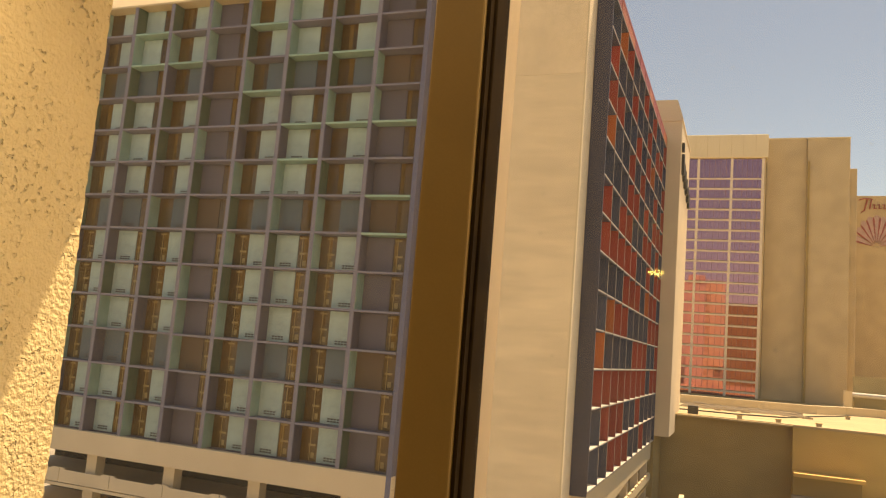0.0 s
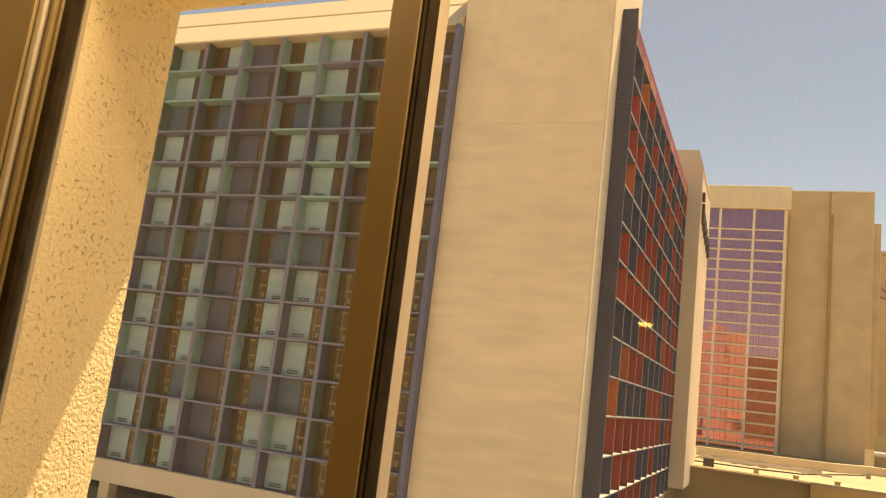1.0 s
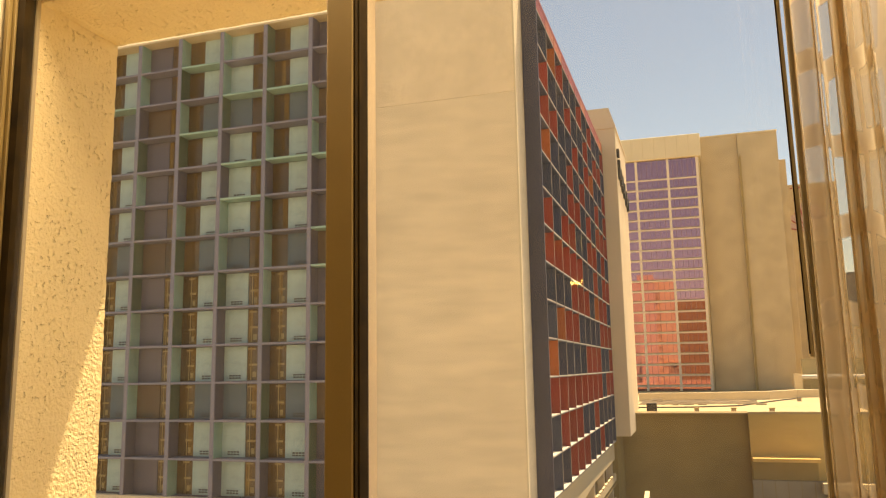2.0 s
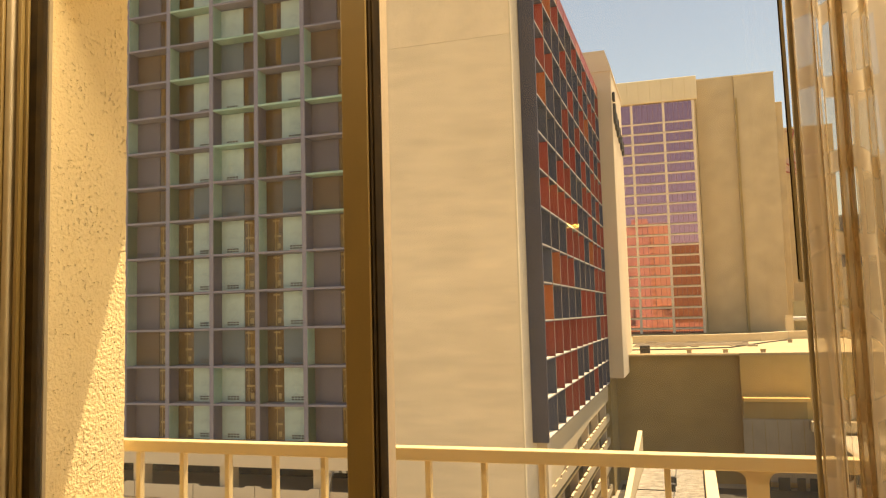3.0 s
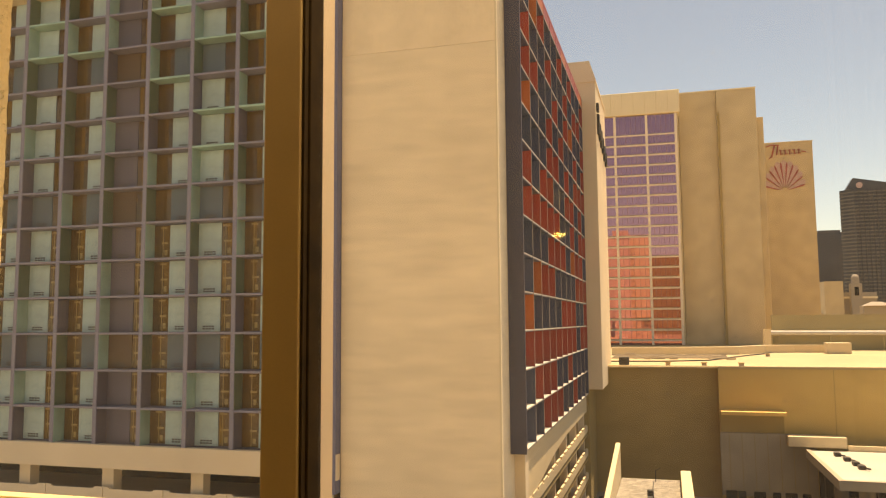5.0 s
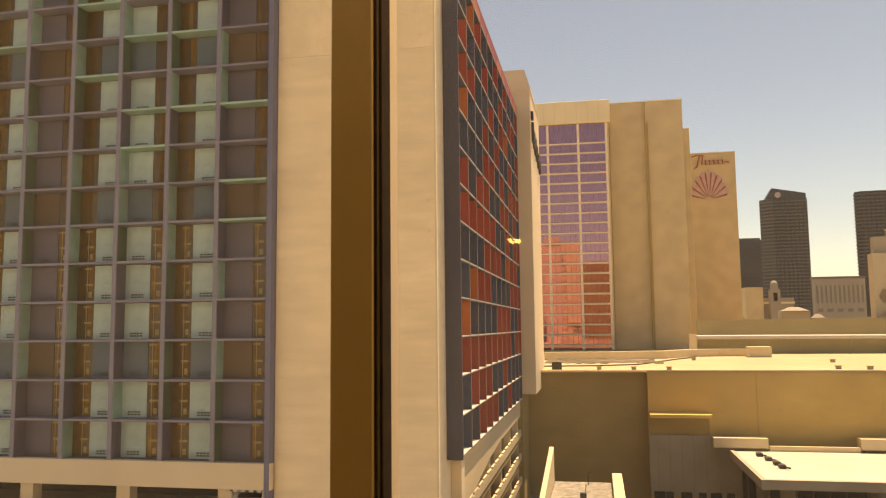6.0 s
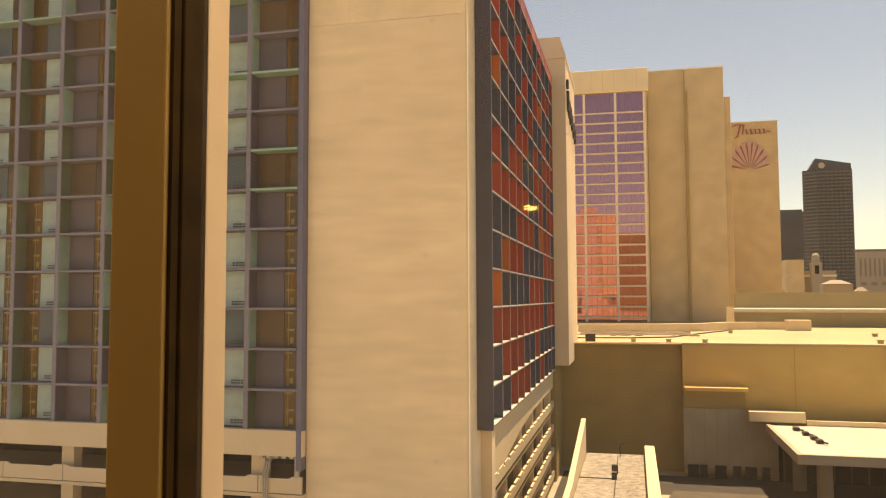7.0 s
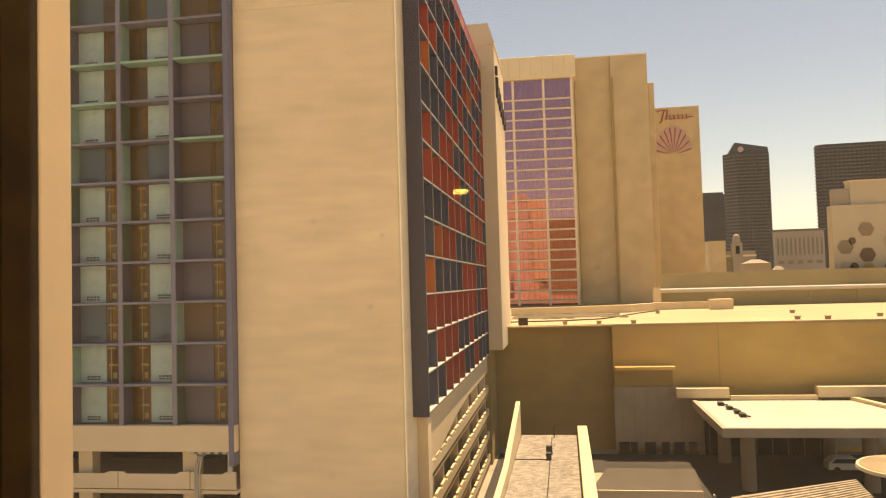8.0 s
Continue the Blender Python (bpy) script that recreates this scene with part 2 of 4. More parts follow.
M = {
    "stucco": stucco_mat("painted_stucco", (0.90, 0.725, 0.40)),
    "wall": course_mat("cream_wall", (0.85, 0.705, 0.495)),
    "wall_rough": mat("cream_wall_rough", (0.85, 0.70, 0.49), 0.9, vary=0.06, scale=0.6, bump=0.07, bump_scale=2.4),
    "cream": mat("cream_concrete", (0.72, 0.59, 0.42), 0.85, vary=0.07, scale=0.3, bump=0.004, bump_scale=12),
    "cream_light": mat("pale_cream_paint", (0.72, 0.60, 0.42), 0.7, vary=0.06, scale=0.5, bump_scale=18),
    "fin": mat("grey_violet_paint", (0.20, 0.195, 0.26), 0.6, vary=0.08, scale=0.6, per_object=0.05),
    "trim": mat("slate_blue_paint", (0.13, 0.14, 0.23), 0.55, vary=0.08, scale=0.5),
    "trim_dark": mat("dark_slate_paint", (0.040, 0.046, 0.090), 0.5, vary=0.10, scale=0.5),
    "pale_green": mat("pale_green_paint", (0.26, 0.42, 0.36), 0.7, vary=0.16, scale=0.9, per_object=0.10),
    "mid_green": mat("olive_green_paint", (0.085, 0.135, 0.085), 0.7, vary=0.12, scale=0.9, per_object=0.15),
    "panel_white": mat("grey_white_panel", (0.36, 0.50, 0.505), 0.6, vary=0.13, scale=1.3, bump=0.004, bump_scale=5, per_object=0.05),
    "panel_violet": mat("violet_grey_panel", (0.112, 0.104, 0.145), 0.6, vary=0.09, scale=1.0, per_object=0.07),
    "panel_brown": mat("dark_brown_panel", (0.12, 0.075, 0.045), 0.6, vary=0.10, scale=1.0, per_object=0.08),
    "panel_teal": mat("slate_teal_panel", (0.095, 0.145, 0.185), 0.6, vary=0.09, scale=1.0, per_object=0.06),
    "amber": mat("amber_glass", (0.092, 0.049, 0.009), 0.25, vary=0.35, scale=1.2, per_object=0.25),
    "amber_cloth": mat("amber_curtain", (0.18, 0.105, 0.024), 0.8, vary=0.3, scale=2.5, per_object=0.35, spec=0.2),
    "amber_bar": mat("amber_reflection", (0.33, 0.23, 0.085), 0.4, vary=0.15, scale=3),
    "grille": mat("dark_grille", (0.075, 0.08, 0.075), 0.6),
    "red": mat("red_paint", (0.37, 0.050, 0.036), 0.5, vary=0.10, scale=0.6, per_object=0.12),
    "orange": mat("orange_paint", (0.50, 0.125, 0.035), 0.5, vary=0.10, scale=0.6, per_object=0.10),
    "navy": mat("navy_paint", (0.045, 0.065, 0.125), 0.5, vary=0.12, scale=0.6, per_object=0.15),
    "fin_edge": mat("fin_edge_lit", (0.34, 0.31, 0.29), 0.6, vary=0.4, scale=4.0),
    "white_edge": mat("white_edge_tone", (0.54, 0.51, 0.46), 0.6, vary=0.10, scale=1.5),
    # near black put in for shade: garage depths, doorways and other openings
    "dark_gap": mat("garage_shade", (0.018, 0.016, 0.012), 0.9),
    "concrete": mat("grey_concrete", (0.39, 0.325, 0.24), 0.9, vary=0.12, scale=0.4, bump_scale=10),
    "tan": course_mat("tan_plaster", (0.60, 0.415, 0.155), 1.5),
    # darker copy of the tan, carries the shade of the left podium wall
    "tan_dark": course_mat("dark_tan_plaster", (0.375, 0.265, 0.105), 1.5),
    "tower": course_mat("beige_tower_plaster", (0.60, 0.47, 0.29), 3.2),
    "tower_top": mat("pale_tower_panel", (0.80, 0.68, 0.47), 0.8, vary=0.06, scale=0.2),
    "roof": mat("pale_roof_membrane", (0.455, 0.35, 0.20), 0.8, vary=0.10, scale=0.09, bump=0.01, bump_scale=2),
    "white_roof": mat("white_roof_coating", (0.48, 0.44, 0.37), 0.8, vary=0.08, scale=0.2, bump_scale=3),
    "dull_roof": mat("dull_grey_roof", (0.075, 0.06, 0.042), 0.9, vary=0.2, scale=0.5, bump_scale=5),
    "gravel": mat("gravel_roof", (0.255, 0.23, 0.19), 0.95, vary=0.40, scale=2.2, bump=0.10, bump_scale=5),
    "paving": mat("pale_concrete_paving", (0.30, 0.26, 0.20), 0.9, vary=0.2, scale=0.15, bump_scale=4),
    "asphalt": mat("asphalt", (0.032, 0.028, 0.022), 0.9, vary=0.2, scale=0.2, bump_scale=6),
    "bronze": mat("bronze_aluminium", (0.245, 0.160, 0.052), 0.5, metal=0.0, vary=0.05, scale=8, bump_scale=300),
    "gasket": mat("black_gasket", (0.030, 0.017, 0.004), 0.9, vary=0.3, scale=12, spec=0.15),
    "bead": mat("tan_bead", (0.44, 0.35, 0.215), 0.5, vary=0.05, scale=10),
    "room_wall": mat("room_paint", (0.80, 0.70, 0.52), 0.9, vary=0.04, scale=2),
    "carpet": mat("room_carpet", (0.45, 0.36, 0.24), 0.95, vary=0.15, scale=5, bump_scale=200),
    "ceiling": mat("ceiling_paint", (0.84, 0.80, 0.72), 0.9, vary=0.03, scale=2),
    "rail": mat("tan_rail_paint", (0.66, 0.52, 0.29), 0.5, vary=0.06, scale=4, bump_scale=60),
    "cap": mat("pale_coping", (0.66, 0.53, 0.34), 0.6, vary=0.06, scale=1.0),
    "purple_glass": mat("rose_coated_glass", (0.46, 0.21, 0.25), 0.03, metal=1.0, vary=0.05, scale=0.3),
    "bar": mat("rose_bar", (0.30, 0.17, 0.17), 0.5),
    "glass_frame": mat("cream_frame", (0.82, 0.68, 0.52), 0.6, vary=0.05, scale=1),
    "dark_glass": mat("dark_tower_glass", (0.062, 0.062, 0.068), 0.3, vary=0.2, scale=0.03),
    "far_glass": mat("grey_tower_glass", (0.10, 0.10, 0.108), 0.4, vary=0.25, scale=0.05),
    "slab": mat("tower_slab", (0.165, 0.15, 0.14), 0.7, vary=0.15, scale=0.05),
    "haze_grey": mat("pale_far_wall", (0.36, 0.31, 0.25), 0.9, vary=0.08, scale=0.05),
    "hex_white": mat("white_screen_wall", (0.50, 0.43, 0.32), 0.8, vary=0.06, scale=0.2),
    "sign_red": mat("sign_red", (0.38, 0.10, 0.085), 0.5),
    "sign_pink": mat("sign_pink", (0.54, 0.37, 0.33), 0.5),
    "metal": mat("galvanised_metal", (0.48, 0.46, 0.42), 0.6, metal=0.25, vary=0.1, scale=1),
    "black": mat("black_equipment", (0.03, 0.028, 0.025), 0.6),
    "fabric_tan": mat("canvas", (0.30, 0.225, 0.13), 0.9, vary=0.2, scale=0.8),
    "fabric_pale": mat("weathered_canvas", (0.33, 0.275, 0.195), 0.9, vary=0.35, scale=1.6, bump=0.02, bump_scale=9),
    # taupe puts the canopy's shade into the column colour; hexagons use it too
    "taupe": mat("taupe_plain", (0.25, 0.195, 0.135), 0.8, vary=0.1, scale=0.8),
    # tan brightened to orange, so the colour itself holds the sunlight
    "ledge": mat("sunlit_tan_ledge", (0.80, 0.50, 0.17), 0.8, vary=0.08, scale=0.6),
    "screen": course_mat("olive_screen", (0.36, 0.30, 0.165), 1.2),
    "shade_line": mat("shaded_window", (0.22, 0.19, 0.15), 0.6, vary=0.1, scale=0.3),
    "canopy_dark": mat("canopy_shade_dark", (0.025, 0.014, 0.008), 0.2, vary=0.4, scale=0.8, spec=0.3),
    "lining": mat("brown_lining_cloth", (0.46, 0.365, 0.24), 0.95, vary=0.12, scale=6, bump_scale=400),
    "car_white": mat("white_car_paint", (0.70, 0.68, 0.64), 0.25, coat=0.6, vary=0.02),
    "tyre": mat("rubber", (0.02, 0.02, 0.02), 0.8),
    "pane": pane_mat("window_glass", (0.95, 0.93, 0.90), 0.018, 0.028),
    "lamp": glow_mat("lamp_glow", (1.0, 0.76, 0.20), 22.0),
}

# ---- building helpers ----
ORIGIN = {}


def thing(name, at, label, category, group="", kind=""):
    ob = new(name)
    ob.empty_display_size = 0.2
    ob.location = at
    ORIGIN[ob.name] = Vector(at)
    return tagged(ob, label, category, group, kind)


def box(bm, x0, x1, y0, y1, z0, z1, bevel=0.0):
    geo = bmesh.ops.create_cube(bm, size=1.0)
    for v in geo["verts"]:
        v.co = Vector(((x0 + x1) / 2 + v.co.x * (x1 - x0), (y0 + y1) / 2 + v.co.y * (y1 - y0), (z0 + z1) / 2 + v.co.z * (z1 - z0)))
    if bevel:
        edges = list({e for v in geo["verts"] for e in v.link_edges})
        bmesh.ops.bevel(bm, geom=edges, offset=bevel, segments=2, affect="EDGES", profile=0.5)
    return bm


def boxed(*size, bevel=0.0):
    return box(bmesh.new(), *size, bevel=bevel)


def prism(bm, outline, axis, a, b):
    """A closed outline of (u, v) pairs drawn out from a to b along an axis: x takes (y, z), y takes (x, z), z takes (x, y)."""
    def put(p, d):
        return {"x": (d, p[0], p[1]), "y": (p[0], d, p[1]), "z": (p[0], p[1], d)}[axis]
    low, high = [bm.verts.new(put(p, a)) for p in outline], [bm.verts.new(put(p, b)) for p in outline]
    n = len(outline)
    for i in range(n):
        bm.faces.new((low[i], low[(i + 1) % n], high[(i + 1) % n], high[i]))
    bm.faces.new(low[::-1])
    bm.faces.new(high)
    bmesh.ops.recalc_face_normals(bm, faces=bm.faces)
    return bm


def tube(bm, points, radius, sides=8, radius_end=None):
    """A round bar along a line of points."""
    rings = []
    last = len(points) - 1
    for i, p in enumerate(points):
        p = Vector(p)
        d = (Vector(points[min(i + 1, last)]) - Vector(points[max(i - 1, 0)])).normalized()
        side = d.cross(Vector((0, 0, 1)) if abs(d.z) < 0.9 else Vector((1, 0, 0))).normalized()
        other = d.cross(side)
        r = radius + ((radius_end if radius_end is not None else radius) - radius) * i / max(last, 1)
        rings.append([bm.verts.new(p + (side * math.cos(a) + other * math.sin(a)) * r) for a in (math.tau * k / sides for k in range(sides))])
    for a, b in zip(rings, rings[1:]):
        for k in range(sides):
            bm.faces.new((a[k], a[(k + 1) % sides], b[(k + 1) % sides], b[k]))
    bm.faces.new(rings[0][::-1])
    bm.faces.new(rings[-1])
    bmesh.ops.recalc_face_normals(bm, faces=bm.faces)
    return bm


def mesh_of(name, bm, material):
    me = bpy.data.meshes.new(name)
    bm.to_mesh(me)
    bm.free()
    me.materials.append(material)
    return me


def part(name, bm, material, parent, label=""):
    """One mesh, drawn in world metres, as a part of a thing or of a part."""
    o = ORIGIN[parent.name]
    bmesh.ops.translate(bm, verts=bm.verts, vec=-o)
    ob = new(name, mesh_of(name, bm, material))
    ob.parent = parent
    ORIGIN[ob.name] = o
    return tagged(ob, label)


def piece(name, me, parent, at):
    """A piece on a shared mesh at a place in the world."""
    ob = new(name, me)
    ob.parent = parent
    ob.location = Vector(at) - ORIGIN[parent.name]
    ORIGIN[ob.name] = Vector(at)
    return ob


def solid(name, bm, material, label, category, kind="", group=""):
    """A thing that is one mesh."""
    c = sum((v.co for v in bm.verts), Vector()) / len(bm.verts)
    c.z = min(v.co.z for v in bm.verts)
    bmesh.ops.translate(bm, verts=bm.verts, vec=-c)
    ob = new(name, mesh_of(name, bm, material))
    ob.location = c
    ORIGIN[ob.name] = c
    return tagged(ob, label, category, group, kind)


# ---- ground ----
def ground():
    bm = bmesh.new()
    bmesh.ops.create_grid(bm, x_segments=40, y_segments=40, size=2500)
    solid("ground", bm, M["paving"], "pale concrete ground running on to the horizon", "ground", "structure")
    solid("road", boxed(-8.6, 70, 30, 103.2, 0.002, 0.02), M["asphalt"], "dark asphalt drive under the canopy", "road", "structure")


ground()

# ---- the hotel room and its window ----
FLOOR, CEIL = 20.62, 23.74
RX0, RX1, RY0, WY = -2.3, 2.3, -7.6, 1.88  # the room; WY: inner face of the window wall
WX0, WX1 = -1.62, 1.85  # window opening


def room():
    solid("floor", boxed(RX0, RX1, RY0, WY, FLOOR - 0.2, FLOOR), M["carpet"], "brown carpeted room floor", "floor", "structure")
    solid("ceiling", boxed(RX0, RX1, RY0, WY, CEIL, CEIL + 0.2), M["ceiling"], "pale painted room ceiling", "ceiling", "structure")
    solid("wall_west", boxed(RX0 - 0.15, RX0, RY0, WY, FLOOR - 0.2, CEIL + 0.2), M["room_wall"], "cream painted room wall", "wall", "structure")
    solid("wall_east", boxed(RX1, RX1 + 0.15, RY0, WY, FLOOR - 0.2, CEIL + 0.2), M["room_wall"], "cream painted room wall", "wall", "structure")
    solid("wall_south", boxed(RX0 - 0.15, RX1 + 0.15, RY0 - 0.15, RY0, FLOOR - 0.2, CEIL + 0.2), M["room_wall"], "cream painted wall behind the room", "wall", "structure")


room()

SILL, HEAD = 20.95, 23.62


def window():
    w = thing("window_1", (0.1, 1.95, SILL), "sliding window in bronze aluminium frame with a broad mullion", "window", kind="structure")
    # jamb beside the stucco return: broad bronze face, tan bead, tracks and a black gasket
    jamb = part("window_frame", boxed(-1.70, -1.411, 1.905, 2.0, SILL, HEAD, bevel=0.004), M["bronze"], w)
    part("bead", boxed(-1.409, -1.383, 1.915, 1.99, SILL, HEAD, bevel=0.006), M["bead"], jamb, "tan bead")
    bm = bmesh.new()
    for x0, x1, y in ((-1.381, -1.371, 1.945), (-1.369, -1.354, 1.925), (-1.352, -1.339, 1.938)):
        box(bm, x0, x1, y, 1.99, SILL, HEAD, bevel=0.002)
    part("track", bm, M["bronze"], jamb)
    part("gasket", boxed(-1.337, -1.309, 1.945, 2.0, SILL, HEAD), M["gasket"], jamb, "black gasket")
    part("weather_strip", boxed(-1.308, -1.301, 1.986, 2.0, SILL, HEAD), M["bead"], jamb)
    # mullion: bronze face to the room, black gasket groove, cream outer fin
    mull = part("mullion", boxed(-0.222, -0.147, 1.905, 1.985, SILL, HEAD, bevel=0.003), M["bronze"], w, "broad bronze mullion")
    part("gasket", boxed(-0.146, -0.136, 1.928, 1.984, SILL, HEAD, bevel=0.002), M["gasket"], mull, "black gasket")
    part("gasket_lip", boxed(-0.146, -0.141, 1.912, 1.927, SILL, HEAD), M["gasket"], mull)
    part("outer_fin", boxed(-0.218, -0.137, 1.986, 2.042, SILL, HEAD, bevel=0.003), M["cream"], mull, "cream outer fin")
    # head, sill and the far jamb
    part("window_frame", boxed(-1.70, WX1, 1.905, 2.0, HEAD, HEAD + 0.06), M["bronze"], w)
    part("window_sill", boxed(-1.70, WX1, 1.80, 2.02, SILL - 0.06, SILL), M["bronze"], w)
    part("window_frame", boxed(WX1 - 0.06, WX1, 1.905, 2.0, SILL, HEAD), M["bronze"], w)
    for x0, x1, y in ((-1.345, -0.20, 1.962), (-0.145, WX1 - 0.05, 1.968)):
        p = part("pane", boxed(x0, x1, y, y + 0.004, SILL, HEAD), M["pane"], w, "clear window glass")
        p.visible_shadow = False


window()


def own_building():
    """The outer wall round the window, and the block that the room belongs to."""
    bm = bmesh.new()
    y0, y1 = WY, 2.0
    box(bm, -14.4, -1.71, y0, y1, 0.0, 64.5)
    box(bm, WX1 + 0.01, 2.6, y0, y1, 0.0, 64.5)
    box(bm, -1.71, WX1 + 0.01, y0, y1, 0.0, SILL - 0.07)
    box(bm, -1.71, WX1 + 0.01, y0, y1, HEAD + 0.07, 64.5)
    solid("wall_north", bm, M["stucco"], "cream stucco outer wall round the window", "wall", "structure")
    bm = bmesh.new()
    for k in range(5):
        box(bm, -14.3 + 2.4 * k, -13.95 + 2.4 * k, 2.002, 2.4, 0, 64)
    for k in range(22):
        box(bm, -14.3, -4.1, 2.002, 2.3, 2.7 * k + 1.6, 2.7 * k + 1.75)
    solid("facade_ribs", bm, M["stucco"], "cream ribs and slab edges on the outer wall", "facade", "structure")
    # stucco return beside the window, with a slightly uneven arris
    fin = bmesh.new()
    rng = random.Random(4)
    steps = 260
    z0, z1 = 19.6, 23.9
    rows = []
    for i in range(steps + 1):
        z = z0 + (z1 - z0) * i / steps
        j = rng.uniform(-1, 1) * 0.0022
        rows.append([fin.verts.new(p) for p in ((-1.306, 2.001, z), (-1.306, 2.362 + j, z), (-1.314, 2.370 + j, z), (-1.70, 2.370, z), (-1.70, 2.001, z))])
    for a, b in zip(rows, rows[1:]):
        for k in range(5):
            fin.faces.new((a[k], a[(k + 1) % 5], b[(k + 1) % 5], b[k]))
    fin.faces.new(rows[0][::-1])
    fin.faces.new(rows[-1])
    bmesh.ops.recalc_face_normals(fin, faces=fin.faces)
    solid("wall_return", fin, M["stucco"], "rough cream stucco return wall beside the window", "wall", "structure")
    # soffit over the balcony with a rough stucco arris, and an added unseen slab lip
    bm = bmesh.new()
    rows = []
    n = 240
    for i in range(n + 1):
        x = -1.71 + 4.3 * i / n
        j = rng.uniform(-1, 1) * 0.003
        rows.append([bm.verts.new(p) for p in ((x, 2.001, 23.385), (x, 2.366 + j, 23.385 + j), (x, 2.366, 23.64), (x, 2.001, 23.64))])
    for a, b in zip(rows, rows[1:]):
        for k in range(4):
            bm.faces.new((a[k], a[(k + 1) % 4], b[(k + 1) % 4], b[k]))
    bm.faces.new(rows[0][::-1])
    bm.faces.new(rows[-1])
    bmesh.ops.recalc_face_normals(bm, faces=bm.faces)
    solid("soffit", bm, M["stucco"], "cream stucco soffit over the balcony", "soffit", "structure")
    # unseen lip, placed to cast the slanting shadow on the stucco return
    solid("shadow_lip", boxed(-4.0, 2.6, 2.001, 2.735, 23.662, 23.90), M["stucco"], "cream slab lip added out of view to shade the return wall", "slab", "structure")
    solid("rear_block", boxed(4.0, 24.0, -36, -22, 0.0, 56), M["tan_dark"], "plain brown block behind the hotel room", "building")
    bm = bmesh.new()
    box(bm, -14.4, -2.46, -14, 1.87, 0, 64.5)
    solid("own_block", bm, M["cream"], "plain cream body of the hotel beside the room", "building", "structure")
    solid("balcony_floor", boxed(-1.71, 2.6, 2.001, 2.60, 20.40, 20.60), M["cap"], "pale concrete balcony floor", "floor", "structure")


own_building()


def railing():
    r = thing("balcony_railing", (0.3, 2.45, 20.60), "tan painted metal balcony railing with flat top rail", "railing")
    bm = boxed(-1.70, 2.55, 2.425, 2.475, 21.672, 21.714, bevel=0.004)
    part("top_rail", bm, M["rail"], r)
    me = mesh_of("post", boxed(-0.009, 0.009, -0.013, 0.013, 0, 1.072, bevel=0.002), M["rail"])
    for k in range(11):
        piece("post", me, r, (-1.306 + 0.1872 * k, 2.45, 20.60))
    # broad end post with rounded corners under the rail, and the next run of the railing
    for x0, x1 in ((0.785, 0.845), (1.62, 1.68)):
        out = [(x0, 20.60), (x1, 20.60), (x1, 21.64)]
        out += [(x1 + 0.03 - 0.03 * math.cos(a), 21.64 + 0.03 * math.sin(a)) for a in (0.5, 1.0, 1.57)]
        out += [(x0 - 0.03, 21.67), *[(x0 - 0.03 + 0.03 * math.cos(a), 21.64 + 0.03 * math.sin(a)) for a in (1.0, 0.5)], (x0, 21.64)]
        part("end_post", prism(bmesh.new(), out, "y", 2.437, 2.463), M["rail"], r)
    part("bottom_rail", boxed(-1.70, 2.55, 2.43, 2.47, 20.70, 20.735), M["rail"], r)


railing()


def ceiling_lamp():
    l = thing("ceiling_lamp", (-0.73, -6.1, 23.22), "small round hanging lamp with a glowing yellow shade", "ceiling lamp")
    bm = bmesh.new()
    bmesh.ops.create_cone(bm, cap_ends=True, segments=24, radius1=0.07, radius2=0.09, depth=0.035, matrix=Matrix.Translation((-0.73, -6.1, 23.24)))
    part("shade", bm, M["lamp"], l)
    part("stem", tube(bmesh.new(), [(-0.73, -6.1, 23.26), (-0.73, -6.1, CEIL)], 0.006, 8), M["metal"], l)


ceiling_lamp()


def curtain_mat(name, sheer):
    m = bpy.data.materials.new(name)
    m.use_nodes = True
    n, l = m.node_tree.nodes, m.node_tree.links
    n.remove(n["Principled BSDF"])
    dif, tra, clear = n.new("ShaderNodeBsdfDiffuse"), n.new("ShaderNodeBsdfTranslucent"), n.new("ShaderNodeBsdfTransparent")
    dif.inputs[0].default_value, tra.inputs[0].default_value = (0.58, 0.49, 0.36, 1), (0.76, 0.65, 0.48, 1)
    clear.inputs[0].default_value = (0.82, 0.76, 0.66, 1)
    cloth, mix = n.new("ShaderNodeMixShader"), n.new("ShaderNodeMixShader")
    cloth.inputs[0].default_value = 0.75
    l.new(dif.outputs[0], cloth.inputs[1])
    l.new(tra.outputs[0], cloth.inputs[2])
    # a woven lattice of long hexagons: opaque bands round sheer cells
    uv = n.new("ShaderNodeUVMap")
    vor = n.new("ShaderNodeTexVoronoi")
    vor.feature = "DISTANCE_TO_EDGE"
    vor.inputs["Scale"].default_value = 1.0
    vor.inputs["Randomness"].default_value = 0.25
    l.new(uv.outputs[0], vor.inputs["Vector"])
    band = n.new("ShaderNodeMapRange")
    band.inputs[1].default_value, band.inputs[2].default_value = 0.12, 0.15
    band.inputs[3].default_value, band.inputs[4].default_value = 0.05, sheer
    l.new(vor.outputs["Distance"], band.inputs[0])
    l.new(band.outputs[0], mix.inputs[0])
    l.new(cloth.outputs[0], mix.inputs[1])
    l.new(clear.outputs[0], mix.inputs[2])
    l.new(mix.outputs[0], n["Material Output"].inputs["Surface"])
    return m


